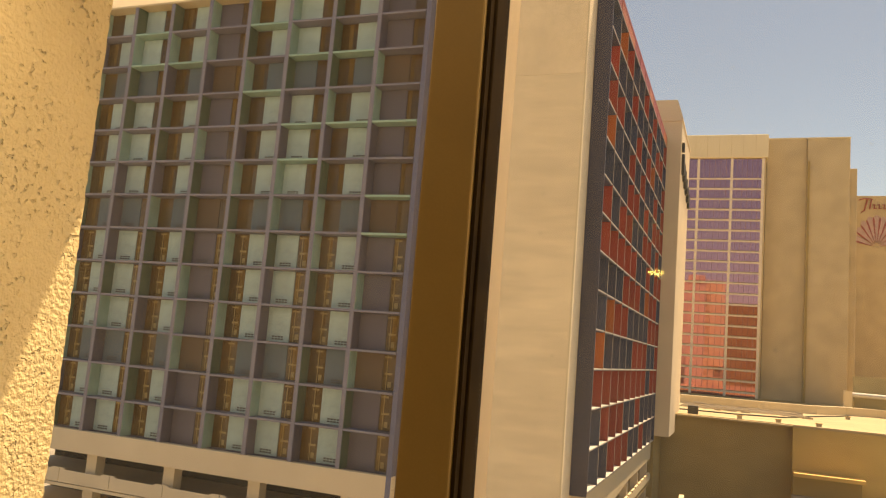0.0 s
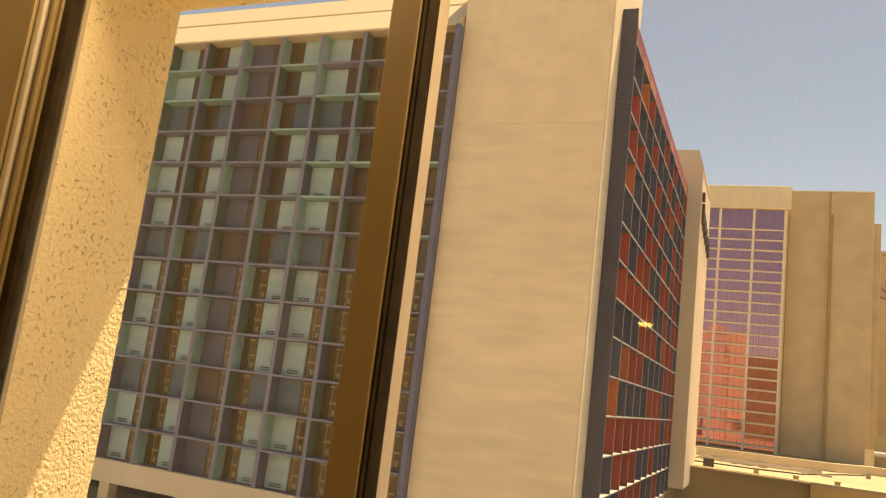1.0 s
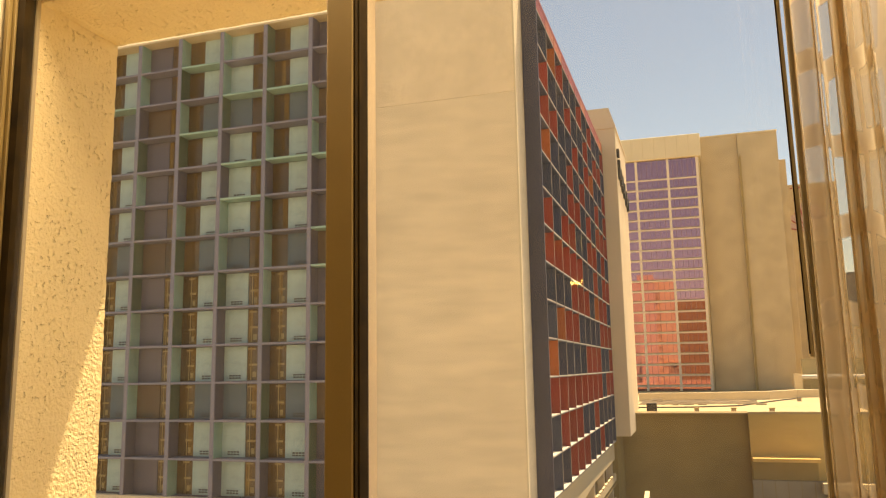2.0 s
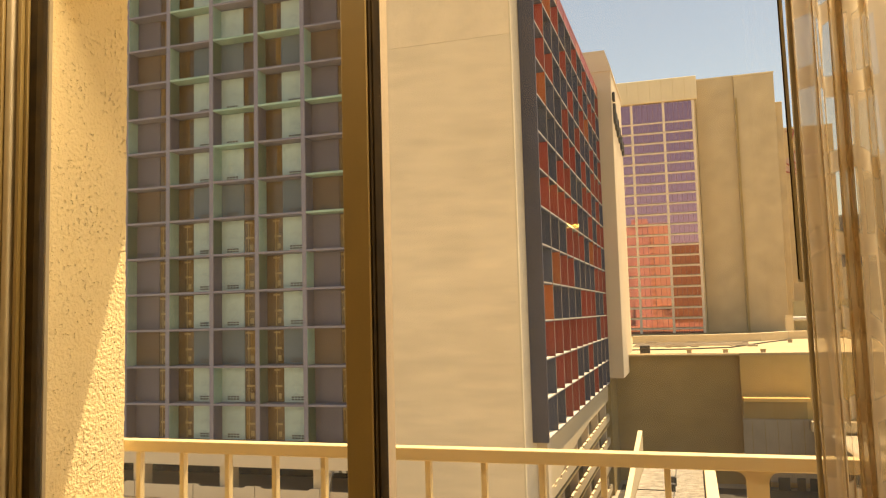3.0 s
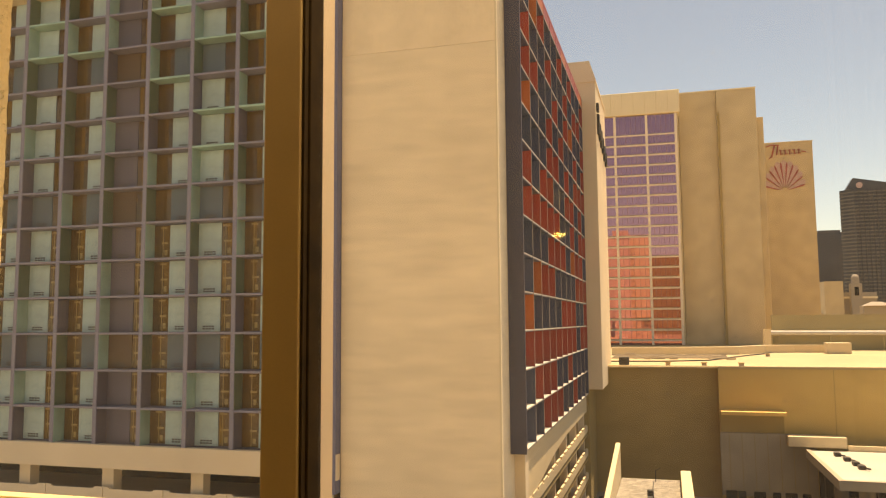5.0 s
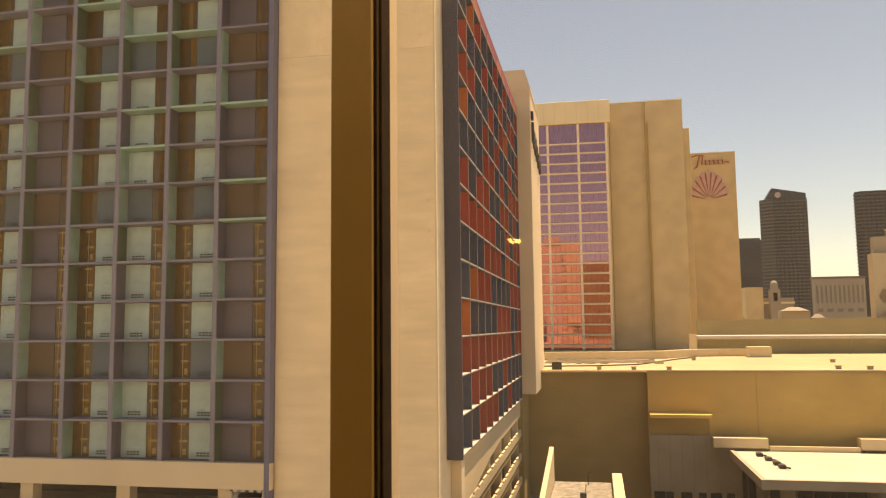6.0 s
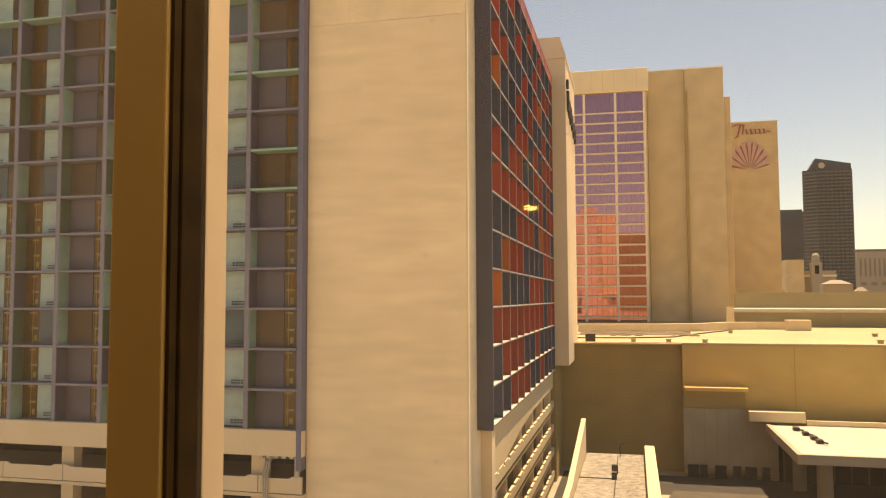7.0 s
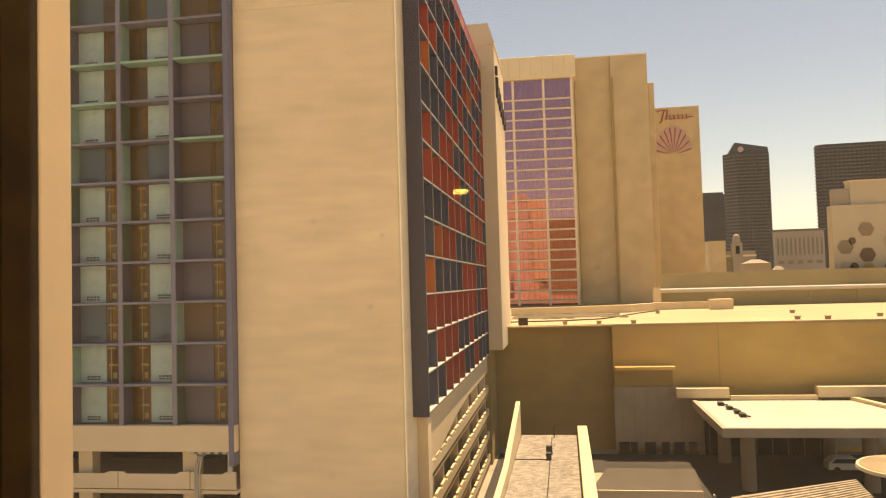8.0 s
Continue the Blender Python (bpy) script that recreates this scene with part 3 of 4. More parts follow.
def drape(x0, width, y0, waves, amp, cols, phase, top):
    """A hanging cloth in folds, with its weave laid out along the cloth."""
    bm = bmesh.new()
    uvl = bm.loops.layers.uv.new("UVMap")
    n, rows = 170, 34
    grid = []
    for j in range(rows + 1):
        v = j / rows
        z = FLOOR + 0.02 + (top - FLOOR - 0.02) * v
        line = []
        for i in range(n + 1):
            u = i / n
            x = x0 + width * u + 0.010 * math.sin(3 * v + 9 * u + phase)
            deep = amp * (1 + 0.45 * math.sin(11 * u + 1.3 + phase))
            y = y0 + deep * math.sin(waves * u + 1.6 * math.sin(5 * u + phase) + 0.6 * v) + 0.012 * math.sin(17 * u + 4 * v)
            line.append(bm.verts.new((x, y, z)))
        grid.append(line)
    along = [0.0]
    for i in range(n):
        along.append(along[-1] + (grid[0][i + 1].co - grid[0][i].co).length)
    for j in range(rows):
        for i in range(n):
            f = bm.faces.new((grid[j][i], grid[j][i + 1], grid[j + 1][i + 1], grid[j + 1][i]))
            f.smooth = True
            for loop, (a, b) in zip(f.loops, ((i, j), (i + 1, j), (i + 1, j + 1), (i, j + 1))):
                loop[uvl].uv = (along[a] * cols, b / rows * 20)
    return bm


def curtain():
    c = thing("curtain", (1.3, 1.6, FLOOR), "brown sheer curtain with woven lattice pattern drawn aside in folds", "curtain")
    top = CEIL - 0.06
    cloth = curtain_mat("sheer_lattice", 0.72)
    dense = curtain_mat("gathered_lattice", 0.30)
    part("drape", drape(0.868, 0.048, 1.60, 6, 0.010, 18, 0.4, top), dense, c, "gathered brown lattice cloth")
    part("drape", drape(0.900, 0.115, 1.615, 6, 0.010, 24, 0.0, top), cloth, c, "sheer brown lattice cloth")
    part("drape", drape(0.936, 0.018, 1.58, 4, 0.010, 13, 1.2, top), dense, c, "gathered brown lattice cloth")
    part("drape", drape(0.985, 0.36, 1.67, 24, 0.020, 13, 2.1, top), dense, c, "gathered brown lattice cloth")
    part("lining", drape(1.07, 0.76, 1.54, 50, 0.030, 17, 1.0, top), M["lining"], c, "opaque brown lining")
    bm = tube(bmesh.new(), [(0.842, 1.585, 23.27), (0.846, 1.583, 22.9), (0.853, 1.58, 22.185)], 0.0045, 10)
    part("wand", bm, M["bead"], c, "pale curtain wand")
    part("wand_groove", tube(bmesh.new(), [(0.8385, 1.581, 23.27), (0.8425, 1.579, 22.9), (0.8495, 1.576, 22.19)], 0.0014, 6), M["gasket"], c)
    part("hem", tube(bmesh.new(), [(0.862, 1.595, top), (0.864, 1.59, 22.4), (0.868, 1.59, FLOOR + 0.03)], 0.005, 8), M["fabric_tan"], c, "stitched brown curtain edge")
    part("rail", boxed(-2.2, 2.2, 1.57, 1.70, CEIL - 0.06, CEIL - 0.005), M["bronze"], c, "bronze ceiling curtain rail")


curtain()

# ---- the patterned hotel across the court ----
Z0, FH = 13.5, 2.7  # foot of the grid and storey height
AY, ABACK = 49.0, 50.15  # front of the grid that faces the window, and the wall in its bays
BAY, AX = 3.782, -25.0  # bay width; the fin left of the last bay
COLS, ROWS_A = 9, 13


# colours of the reveals bay by bay leftwards, from the foot up: P pale green, M olive green, V violet
REVEALS = ["MMPVPVVVVPPVV", "VMMVMPPMVPMMM", "VPVVVMPPVVMPP", "PVMPMPMPVMPMP", "VVPPPMMMPMVPP", "PMMVMMPVMMVPM", "VPVPMVVVPMMPM", "MVPMPVMPVMPVP", "PMVMVPMVMPVMP", "MPVPMVPMVVPMV"]
PALE_SLABS = {(0, 9), (0, 7), (0, 6), (1, 9), (1, 11), (2, 8), (2, 9), (2, 11), (3, 10), (3, 12), (5, 11), (6, 11), (6, 12)}


def facade_grid():
    h = thing("hotel_wing", (-38.0, 52.0, 0.0), "hotel wing with violet fin grid, green reveals and pale panels", "building")
    left = AX - BAY * COLS
    right = -20.93
    top = Z0 + FH * ROWS_A - 0.35
    part("wall", boxed(left - 0.3, right, ABACK + 0.02, 60.0, Z0 - 1.7, top + 0.2), M["panel_violet"], h)
    fins = {}
    fin_me = mesh_of("fin", boxed(-0.16, 0.16, 0, ABACK - AY, 0, top - Z0, bevel=0.015), M["fin"])
    for i in range(COLS + 1):
        fins[i] = piece("fin", fin_me, h, (AX - BAY * i, AY, Z0))
    part("end_fin", boxed(-21.30, right, AY - 0.05, 49.9, Z0 - 2.6, top + 0.1, bevel=0.02), M["trim"], h, "slate blue end fin")
    slab_me = mesh_of("slab", boxed(-BAY / 2 + 0.162, BAY / 2 - 0.162, 0.03, ABACK - AY, -0.16, 0, bevel=0.012), M["fin"])
    lit_me = mesh_of("slab", boxed(-BAY / 2 + 0.162, BAY / 2 - 0.162, 0.03, ABACK - AY, -0.16, 0, bevel=0.012), M["pale_green"])
    inner = BAY - 0.32
    rng = random.Random(11)
    kinds = {}
    for m in ("panel_white", "panel_violet", "panel_brown", "panel_teal"):
        for wide in (0.55, 0.61, 0.60):
            kinds[m, wide] = mesh_of("panel", boxed(0, inner * wide, -0.06, 0, 0.02, FH - 0.19, bevel=0.01), M[m])
    glass = {w: mesh_of("window", boxed(0, inner * w - 0.02, -0.03, 0, 0.06, FH - 0.22), M["amber"]) for w in (0.45, 0.39, 0.40)}
    bars, cloths = {}, {}
    for w in glass:
        bm = bmesh.new()
        lo = 0.45 if w == 0.39 else 0.10  # the bars stand away from the panel's edge
        span = inner * w * 0.42
        x = inner * w * lo
        # bright amber strips imitate balcony rails mirrored in the lower panes
        box(bm, x + span * 0.2, x + span * 0.2 + 0.06, -0.05, -0.031, 0.08, FH - 0.24)
        box(bm, x, x + span, -0.058, -0.031, 1.10, 1.24)
        box(bm, x - 0.1, x + span * 0.8, -0.056, -0.031, 2.24, 2.36)
        box(bm, x + span * 0.45, x + span * 0.9, -0.048, -0.031, 0.26, 0.66)
        bars[w] = mesh_of("balustrade", bm, M["amber_bar"])
        # drawn curtains behind the pane, in a few shallow folds
        for side in (0, 1):
            bm = bmesh.new()
            wide = inner * w - 0.02
            u0, u1 = (((0.50, 0.74), (0.66, 0.97)) if w == 0.39 else ((0.06, 0.26), (0.30, 0.58)))[side]
            for k in range(5):
                c = u0 + (u1 - u0) * k / 5
                box(bm, wide * c, wide * (c + (u1 - u0) / 5) - 0.015, -0.034 - 0.008 * (k % 2), -0.0305, 0.09, FH - 0.25)
            cloths[w, side] = mesh_of("curtain", bm, M["amber_cloth"])
    bm = bmesh.new()
    for k in range(2):
        for s in range(4):
            box(bm, 0.04 + s * 0.25, 0.22 + s * 0.25, -0.10, -0.061, 0.17 + k * 0.17, 0.275 + k * 0.17)
    grille = mesh_of("grille", bm, M["grille"])
    rev = {c: mesh_of("reveal", boxed(0, 0.03, 0.05, ABACK - AY - 0.02, 0.01, FH - 0.175), M[m]) for c, m in (("P", "pale_green"), ("M", "mid_green"), ("V", "panel_violet"))}
    for i in range(COLS + 1):
        x0 = AX - BAY * i + 0.16
        kind = i % 4  # 0: violet bay, then leftwards glass and white, white and glass, glass and white
        for j in range(ROWS_A):
            z = Z0 + FH * j
            dark_row = j % 4 == 2
            if j:
                piece("slab", lit_me if (i, j) in PALE_SLABS else slab_me, h, (x0 + inner / 2, AY, z))
            piece("reveal", rev[REVEALS[i][j]], h, (x0, AY, z))
            y = ABACK
            if kind == 0:
                body, gw, pw = ("panel_brown" if dark_row else "panel_violet"), 0.40, 0.60
                px, gx = x0 + 0.03, x0 + inner * 0.60 + 0.05
            elif kind == 2:
                body, gw, pw = ("panel_teal" if dark_row else "panel_white"), 0.45, 0.55
                px, gx = x0 + 0.03, x0 + inner * 0.55 + 0.05
            else:
                body, gw, pw = ("panel_teal" if dark_row else "panel_white"), 0.39, 0.61
                px, gx = x0 + inner * 0.39 + 0.02, x0 + 0.03
            p = piece("panel", kinds[body, pw], h, (px, y, z))
            g = piece("window", glass[gw], h, (gx, y, z))
            if rng.random() < 0.8:
                piece("curtain", cloths[gw, rng.random() < 0.4], g, (gx, y, z))
            if j < 6:
                piece("balustrade", bars[gw], g, (gx, y, z))
            if kind or rng.random() < 0.3:
                piece("grille", grille, p, (px + inner * pw * 0.5 - 0.5, y, z))
    # sloping pale coping in two steps along the roof edge
    part("coping", prism(bmesh.new(), [(AY - 0.05, top), (AY - 0.05, top + 0.15), (AY + 2.35, top + 2.85), (AY + 3.0, top + 2.85), (AY + 3.0, top)], "x", left - 0.3, -21.0), M["cap"], h, "pale sunlit roof coping")
    part("coping", prism(bmesh.new(), [(AY + 2.6, top + 2.86), (AY + 2.6, top + 3.15), (AY + 4.6, top + 5.5), (AY + 5.4, top + 5.5), (AY + 5.4, top + 2.86)], "x", left - 0.3, -21.0), M["cap"], h, "pale sunlit roof coping")
    # plain cream band, then open garage storeys
    part("band", boxed(left - 0.3, -20.83, AY - 0.02, AY + 0.5, Z0 - 1.7, Z0 - 0.01, bevel=0.02), M["cream"], h, "plain cream band under the grid")
    bm = bmesh.new()
    n = 0
    for lev in range(4):
        zt = Z0 - 3.0 - 2.75 * lev
        x = left - 0.3
        while x < -21.0:
            w = min(5.05, -20.85 - x)
            prism(bm, [(x, zt - 1.1), (x + w - 0.06, zt - 1.1), (x + w - 0.06, zt), (x + w - 0.75, zt), (x + w - 0.95, zt - 0.14), (x + 0.5, zt - 0.14), (x + 0.35, zt), (x, zt)], "y", AY + 0.02, AY + 0.2)
            x += 5.05
            n += 1
        box(bm, left - 0.3, -20.85, AY + 0.1, AY + 9, zt - 1.42, zt - 1.18)
    part("garage_parapet", bm, M["cream"], h, "cream precast garage parapets")
    bm = bmesh.new()
    for k in range(6):
        box(bm, -24.9 - 7.5 * k, -23.9 - 7.5 * k, AY + 0.8, AY + 1.7, 0, Z0 - 1.7)
    part("garage_column", bm, M["cream"], h)
    # near-black sheet that stands in for the shade deep in the garage
    part("garage_shade_back", boxed(left - 0.3, -20.9, AY + 9.0, AY + 9.4, 0, Z0 - 1.7), M["dark_gap"], h)
    bm = bmesh.new()
    for dx in (0, 0.16, 0.32):
        tube(bm, [(-23.6 + dx, AY - 0.10, 0.0), (-23.6 + dx, AY - 0.10, 10.7), (-23.45 + dx, AY - 0.1, 11.4), (-23.2 + dx, AY + 0.15, 11.75)], 0.055, 6)
    part("conduit", bm, M["metal"], h, "bent metal conduits")
    bm = bmesh.new()
    for k in range(5):
        box(bm, -24.0 + 0.55 * k, -23.7 + 0.55 * k, AY + 0.05, AY + 0.5, Z0 - 1.86, Z0 - 1.71)
    box(bm, -21.4, -21.15, AY, AY + 0.3, 10.4, 11.75)
    part("bracket", bm, M["metal"], h)


facade_grid()

WALL_Y, WALL_R = 49.72, -9.84
BX, BY0, BY1 = -8.97, 53.8, 96.5


def blind_wall():
    w = thing("stair_block", (-15.5, 52.0, 0.0), "tall blank cream end wall of the hotel with faint courses", "building")
    part("wall", boxed(-20.915, WALL_R, WALL_Y, 60.0, 0.0, 40.8, bevel=0.05), M["wall"], w)
    part("upper_wall", boxed(-20.915, WALL_R - 0.02, WALL_Y + 0.03, 60.0, 40.8, 58.0, bevel=0.05), M["wall_rough"], w, "rougher plaster above a seam")
    part("corner_bead", boxed(WALL_R - 0.10, WALL_R + 0.015, WALL_Y - 0.02, WALL_Y + 0.06, 0.0, 58.0, bevel=0.015), M["cream_light"], w, "pale corner bead")


blind_wall()

# colours of the fins storey by storey from the foot, near to far: R red, N navy, O orange
PATTERN = ["NNRRRNNRNNN", "NRRRNNRNNNN", "RRRRRRRRNRR", "ONNNNRRRNNR", "NORRNNNNRRR", "NNNRRRNORRN", "RRRRRNNRNRR", "RNRRNNRRNRN",
           "NNNRRNRNRRR", "ONNRNRNNRNR", "RRNNRNRONNR", "RNNRNNRNRRN", "NORNNRNRNNR", "ROORRRORRRO"]


def side_wing():
    w = thing("hotel_side_wing", (-14.0, 75.0, 0.0), "receding hotel wing with red and navy fins between white slabs", "building")
    base = Z0 - 0.09
    top = base + FH * 13 + 0.95
    back = BX - 1.05
    part("wall", boxed(-10.6, back, BY0 + 0.13, BY1, 12.0, top), M["navy"], w)
    part("roof_trim", boxed(-10.6, BX, BY0 + 0.13, BY1, top + 0.001, top + 0.32, bevel=0.02), M["red"], w, "red trim along the roof")
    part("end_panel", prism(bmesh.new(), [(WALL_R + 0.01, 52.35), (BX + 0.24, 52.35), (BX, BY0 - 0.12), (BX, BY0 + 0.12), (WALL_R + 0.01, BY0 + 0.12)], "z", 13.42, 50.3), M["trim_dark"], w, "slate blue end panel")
    step = (BY1 - BY0) / 11
    panels = {c: mesh_of("fin", boxed(back, BX, -0.05, 0.05, 0.0, FH - 0.002), M[m]) for c, m in (("R", "red"), ("N", "navy"), ("O", "orange"))}
    # pale strips paint the light caught along the fin edges
    edge = mesh_of("edge", boxed(BX + 0.001, BX + 0.022, -0.045, 0.045, 0.0, FH - 0.03), M["fin_edge"])
    # each slab in two colours: navy underside for shade, white top for sunlight
    slab = mesh_of("slab", boxed(back, BX - 0.05, 0.0, BY1 - BY0, -0.06, 0.0), M["navy"])
    tread = mesh_of("slab_top", boxed(back, BX - 0.02, 0.0, BY1 - BY0, 0.001, 0.085), M["white_edge"])
    bay = mesh_of("bay_panel", boxed(back + 0.01, back + 0.05, 0.06, step - 0.06, 0.07, FH - 0.07), M["navy"])
    bay_red = mesh_of("bay_panel", boxed(back + 0.01, back + 0.05, 0.06, step - 0.06, 0.07, FH - 0.07), M["red"])
    for j, line in enumerate(PATTERN):
        z = base + FH * j
        for k, c in enumerate(line):
            y = BY0 + step * (k + 1) - 0.06
            if j == 13:
                part("fin", boxed(back, BX, y - 0.05, y + 0.05, z + 0.06, top), M[{"R": "red", "N": "navy", "O": "orange"}[c]], w)
                part("bay_panel", boxed(BX - 0.12, BX - 0.02, y - step + 0.12, y - 0.06, z + 0.06, top), M[{"R": "red", "N": "navy", "O": "orange"}[c]], w)
                continue
            f = piece("fin", panels[c], w, (0, y, z))
            piece("edge", edge, f, (0, y, z))
            piece("bay_panel", bay_red if line[(k * 3 + j) % 11] == "R" else bay, w, (0, y - step, z))
        f = piece("slab", slab, w, (0, BY0, z))
        piece("slab_top", tread, f, (0, BY0, z))
    # bright band under the grid, with a haunch at its near end
    out = [(BY0 + 0.1, base - 0.07), (BY1, base - 0.07), (BY1, base - 2.1), (BY0 + 24, base - 2.15), (BY0 + 15, base - 2.6), (BY0 + 6, base - 3.6), (BY0 + 0.1, base - 4.6)]
    part("band", prism(bmesh.new(), out, "x", back - 0.3, back + 0.75), M["cap"], w, "pale band under the fins")
    part("end_wall", boxed(WALL_R + 0.012, BX - 0.15, BY0, BY0 + 1.3, 0.0, 13.15), M["cream"], w, "cream end pier")
    bm = bmesh.new()
    for lev in range(4):
        zt = base - 3.6 - 2.75 * lev
        y = BY0 + 1.0
        while y < BY1:
            out = [(y, zt - 0.9), (y + 2.6, zt - 0.9), (y + 2.6, zt - 0.22), (y + 2.0, zt - 0.22), (y + 1.85, zt), (y, zt)]
            prism(bm, out, "x", BX - 0.45, BX - 0.25)
            y += 2.62
    part("garage_parapet", bm, M["cap"], w, "toothed cream garage parapets")
    bm = bmesh.new()
    for lev in range(4):
        zt = base - 3.6 - 2.75 * lev
        box(bm, BX - 0.5, BX - 0.3, BY0 + 1, BY1, zt - 1.42, zt - 1.2)
        box(bm, -19, BX - 0.55, BY0 + 1, BY1, zt - 1.5, zt - 1.25)
    part("garage_deck", bm, M["tan_dark"], w)
    bm = bmesh.new()
    for k in range(5):
        box(bm, BX - 1.2, BX - 0.5, BY0 + 8 + 8.2 * k, BY0 + 8.7 + 8.2 * k, 0, base - 2.1)
    part("garage_column", bm, M["cream"], w)
    # same near-black sheet for shade behind these storeys
    part("garage_shade_back", boxed(-19.5, -19.0, BY0 + 1, BY1, 0, base - 2), M["dark_gap"], w)


side_wing()


def lift_tower():
    t = thing("lift_tower", (-9.5, 99.0, 13.9), "cream lift tower with dark sign marks beside the wing", "tower")
    part("shaft", boxed(-13.5, -7.30, 97.0, 112.0, 13.9, 52.0, bevel=0.08), M["cream"], t)
    part("crown", prism(bmesh.new(), [(-13.5, 51.95), (-7.2, 51.95), (-7.2, 52.2), (-7.95, 54.65), (-13.5, 54.65)], "y", 96.85, 112.2), M["cream"], t)
    bm = bmesh.new()
    for k, (y, z, hgt) in enumerate(((97.6, 48.9, 1.0), (98.3, 46.9, 2.5), (100.3, 46.3, 2.1), (102.4, 45.9, 2.2), (104.8, 45.5, 2.0), (107.4, 45.0, 2.0), (109.8, 44.6, 1.8))):
        box(bm, -7.30, -6.98, y, y + 1.0, z - hgt / 2, z + hgt / 2)
    part("sign", bm, M["black"], t, "dark sign marks")
    part("corbel", boxed(-13.5, -9.0, 97.0, 105.5, 0.0, 13.88), M["tan_dark"], t)


lift_tower()

# ---- the court, the podium and its roof ----
PY = 105.0


def podium():
    p = thing("podium_building", (25.0, 130.0, 0.0), "low tan casino podium with a broad sunlit roof", "building")
    # left stretch takes the darker tan for shade, right stretch the lit tone
    part("wall", boxed(-60, 6.3, PY + 0.9, PY + 60, 0, 16.05), M["tan_dark"], p, "tan wall with its shade in the colour")
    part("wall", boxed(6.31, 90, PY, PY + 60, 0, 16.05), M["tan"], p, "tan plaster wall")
    part("roof", boxed(-60, 90, PY + 0.05, PY + 60, 16.06, 16.25), M["roof"], p, "pale sunlit roof membrane")
    part("coping", boxed(-60, 6.29, PY + 0.8, PY + 1.2, 16.26, 16.36), M["cap"], p)
    part("coping", boxed(6.3, 90, PY - 0.08, PY + 0.3, 16.26, 16.38), M["cap"], p)
    part("control_joint", boxed(19.5, 19.58, PY - 0.02, PY - 0.003, 8.0, 16.0), M["tan_dark"], p)
    part("ledge", boxed(6.35, 13.8, PY - 2.6, PY - 0.004, 10.62, 11.05, bevel=0.03), M["ledge"], p, "tan ledge with sunlight in its colour")
    # shade under the ledge is put into this darker tan
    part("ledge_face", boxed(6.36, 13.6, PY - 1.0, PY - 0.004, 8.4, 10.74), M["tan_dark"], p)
    part("lower_wall", boxed(6.2, 17.0, PY - 1.6, PY - 1.01, 0.9, 8.38), M["concrete"], p, "grey panelled lower wall")
    bm = bmesh.new()
    for k in range(7):
        box(bm, 7.2 + 1.45 * k, 7.26 + 1.45 * k, PY - 1.64, PY - 1.602, 1.6, 8.3)
    part("panel_joint", bm, M["tan_dark"], p)
    part("parapet", boxed(13.7, 20.0, PY - 3.3, PY - 1.65, 7.2, 8.4, bevel=0.04), M["cap"], p, "pale parapet")
    part("parapet", boxed(30.3, 52, PY - 3.3, PY - 1.65, 7.2, 8.5, bevel=0.04), M["cap"], p, "pale parapet")
    part("lower_wall", boxed(31.2, 60, PY - 1.6, PY - 1.01, 1.0, 7.2), M["concrete"], p)
    # near-black blocks stand in for the shade inside the doorways
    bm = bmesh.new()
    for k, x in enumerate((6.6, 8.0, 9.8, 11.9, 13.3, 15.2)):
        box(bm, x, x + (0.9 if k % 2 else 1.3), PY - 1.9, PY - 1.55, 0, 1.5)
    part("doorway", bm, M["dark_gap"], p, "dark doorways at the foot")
    # dark sheet with bars, added to stand in for deep shade under the canopy
    part("canopy_shade_sheet", boxed(17.1, 30.9, PY - 2.2, PY - 1.62, 0.0, 6.0), M["canopy_dark"], p, "dark sheet standing in for shade under the canopy")
    me = mesh_of("mullion", boxed(-0.05, 0.05, PY - 2.28, PY - 2.201, 0.0, 6.0), M["panel_brown"])
    for k in range(8):
        piece("mullion", me, p, (17.6 + 1.85 * k, 0, 0))


podium()


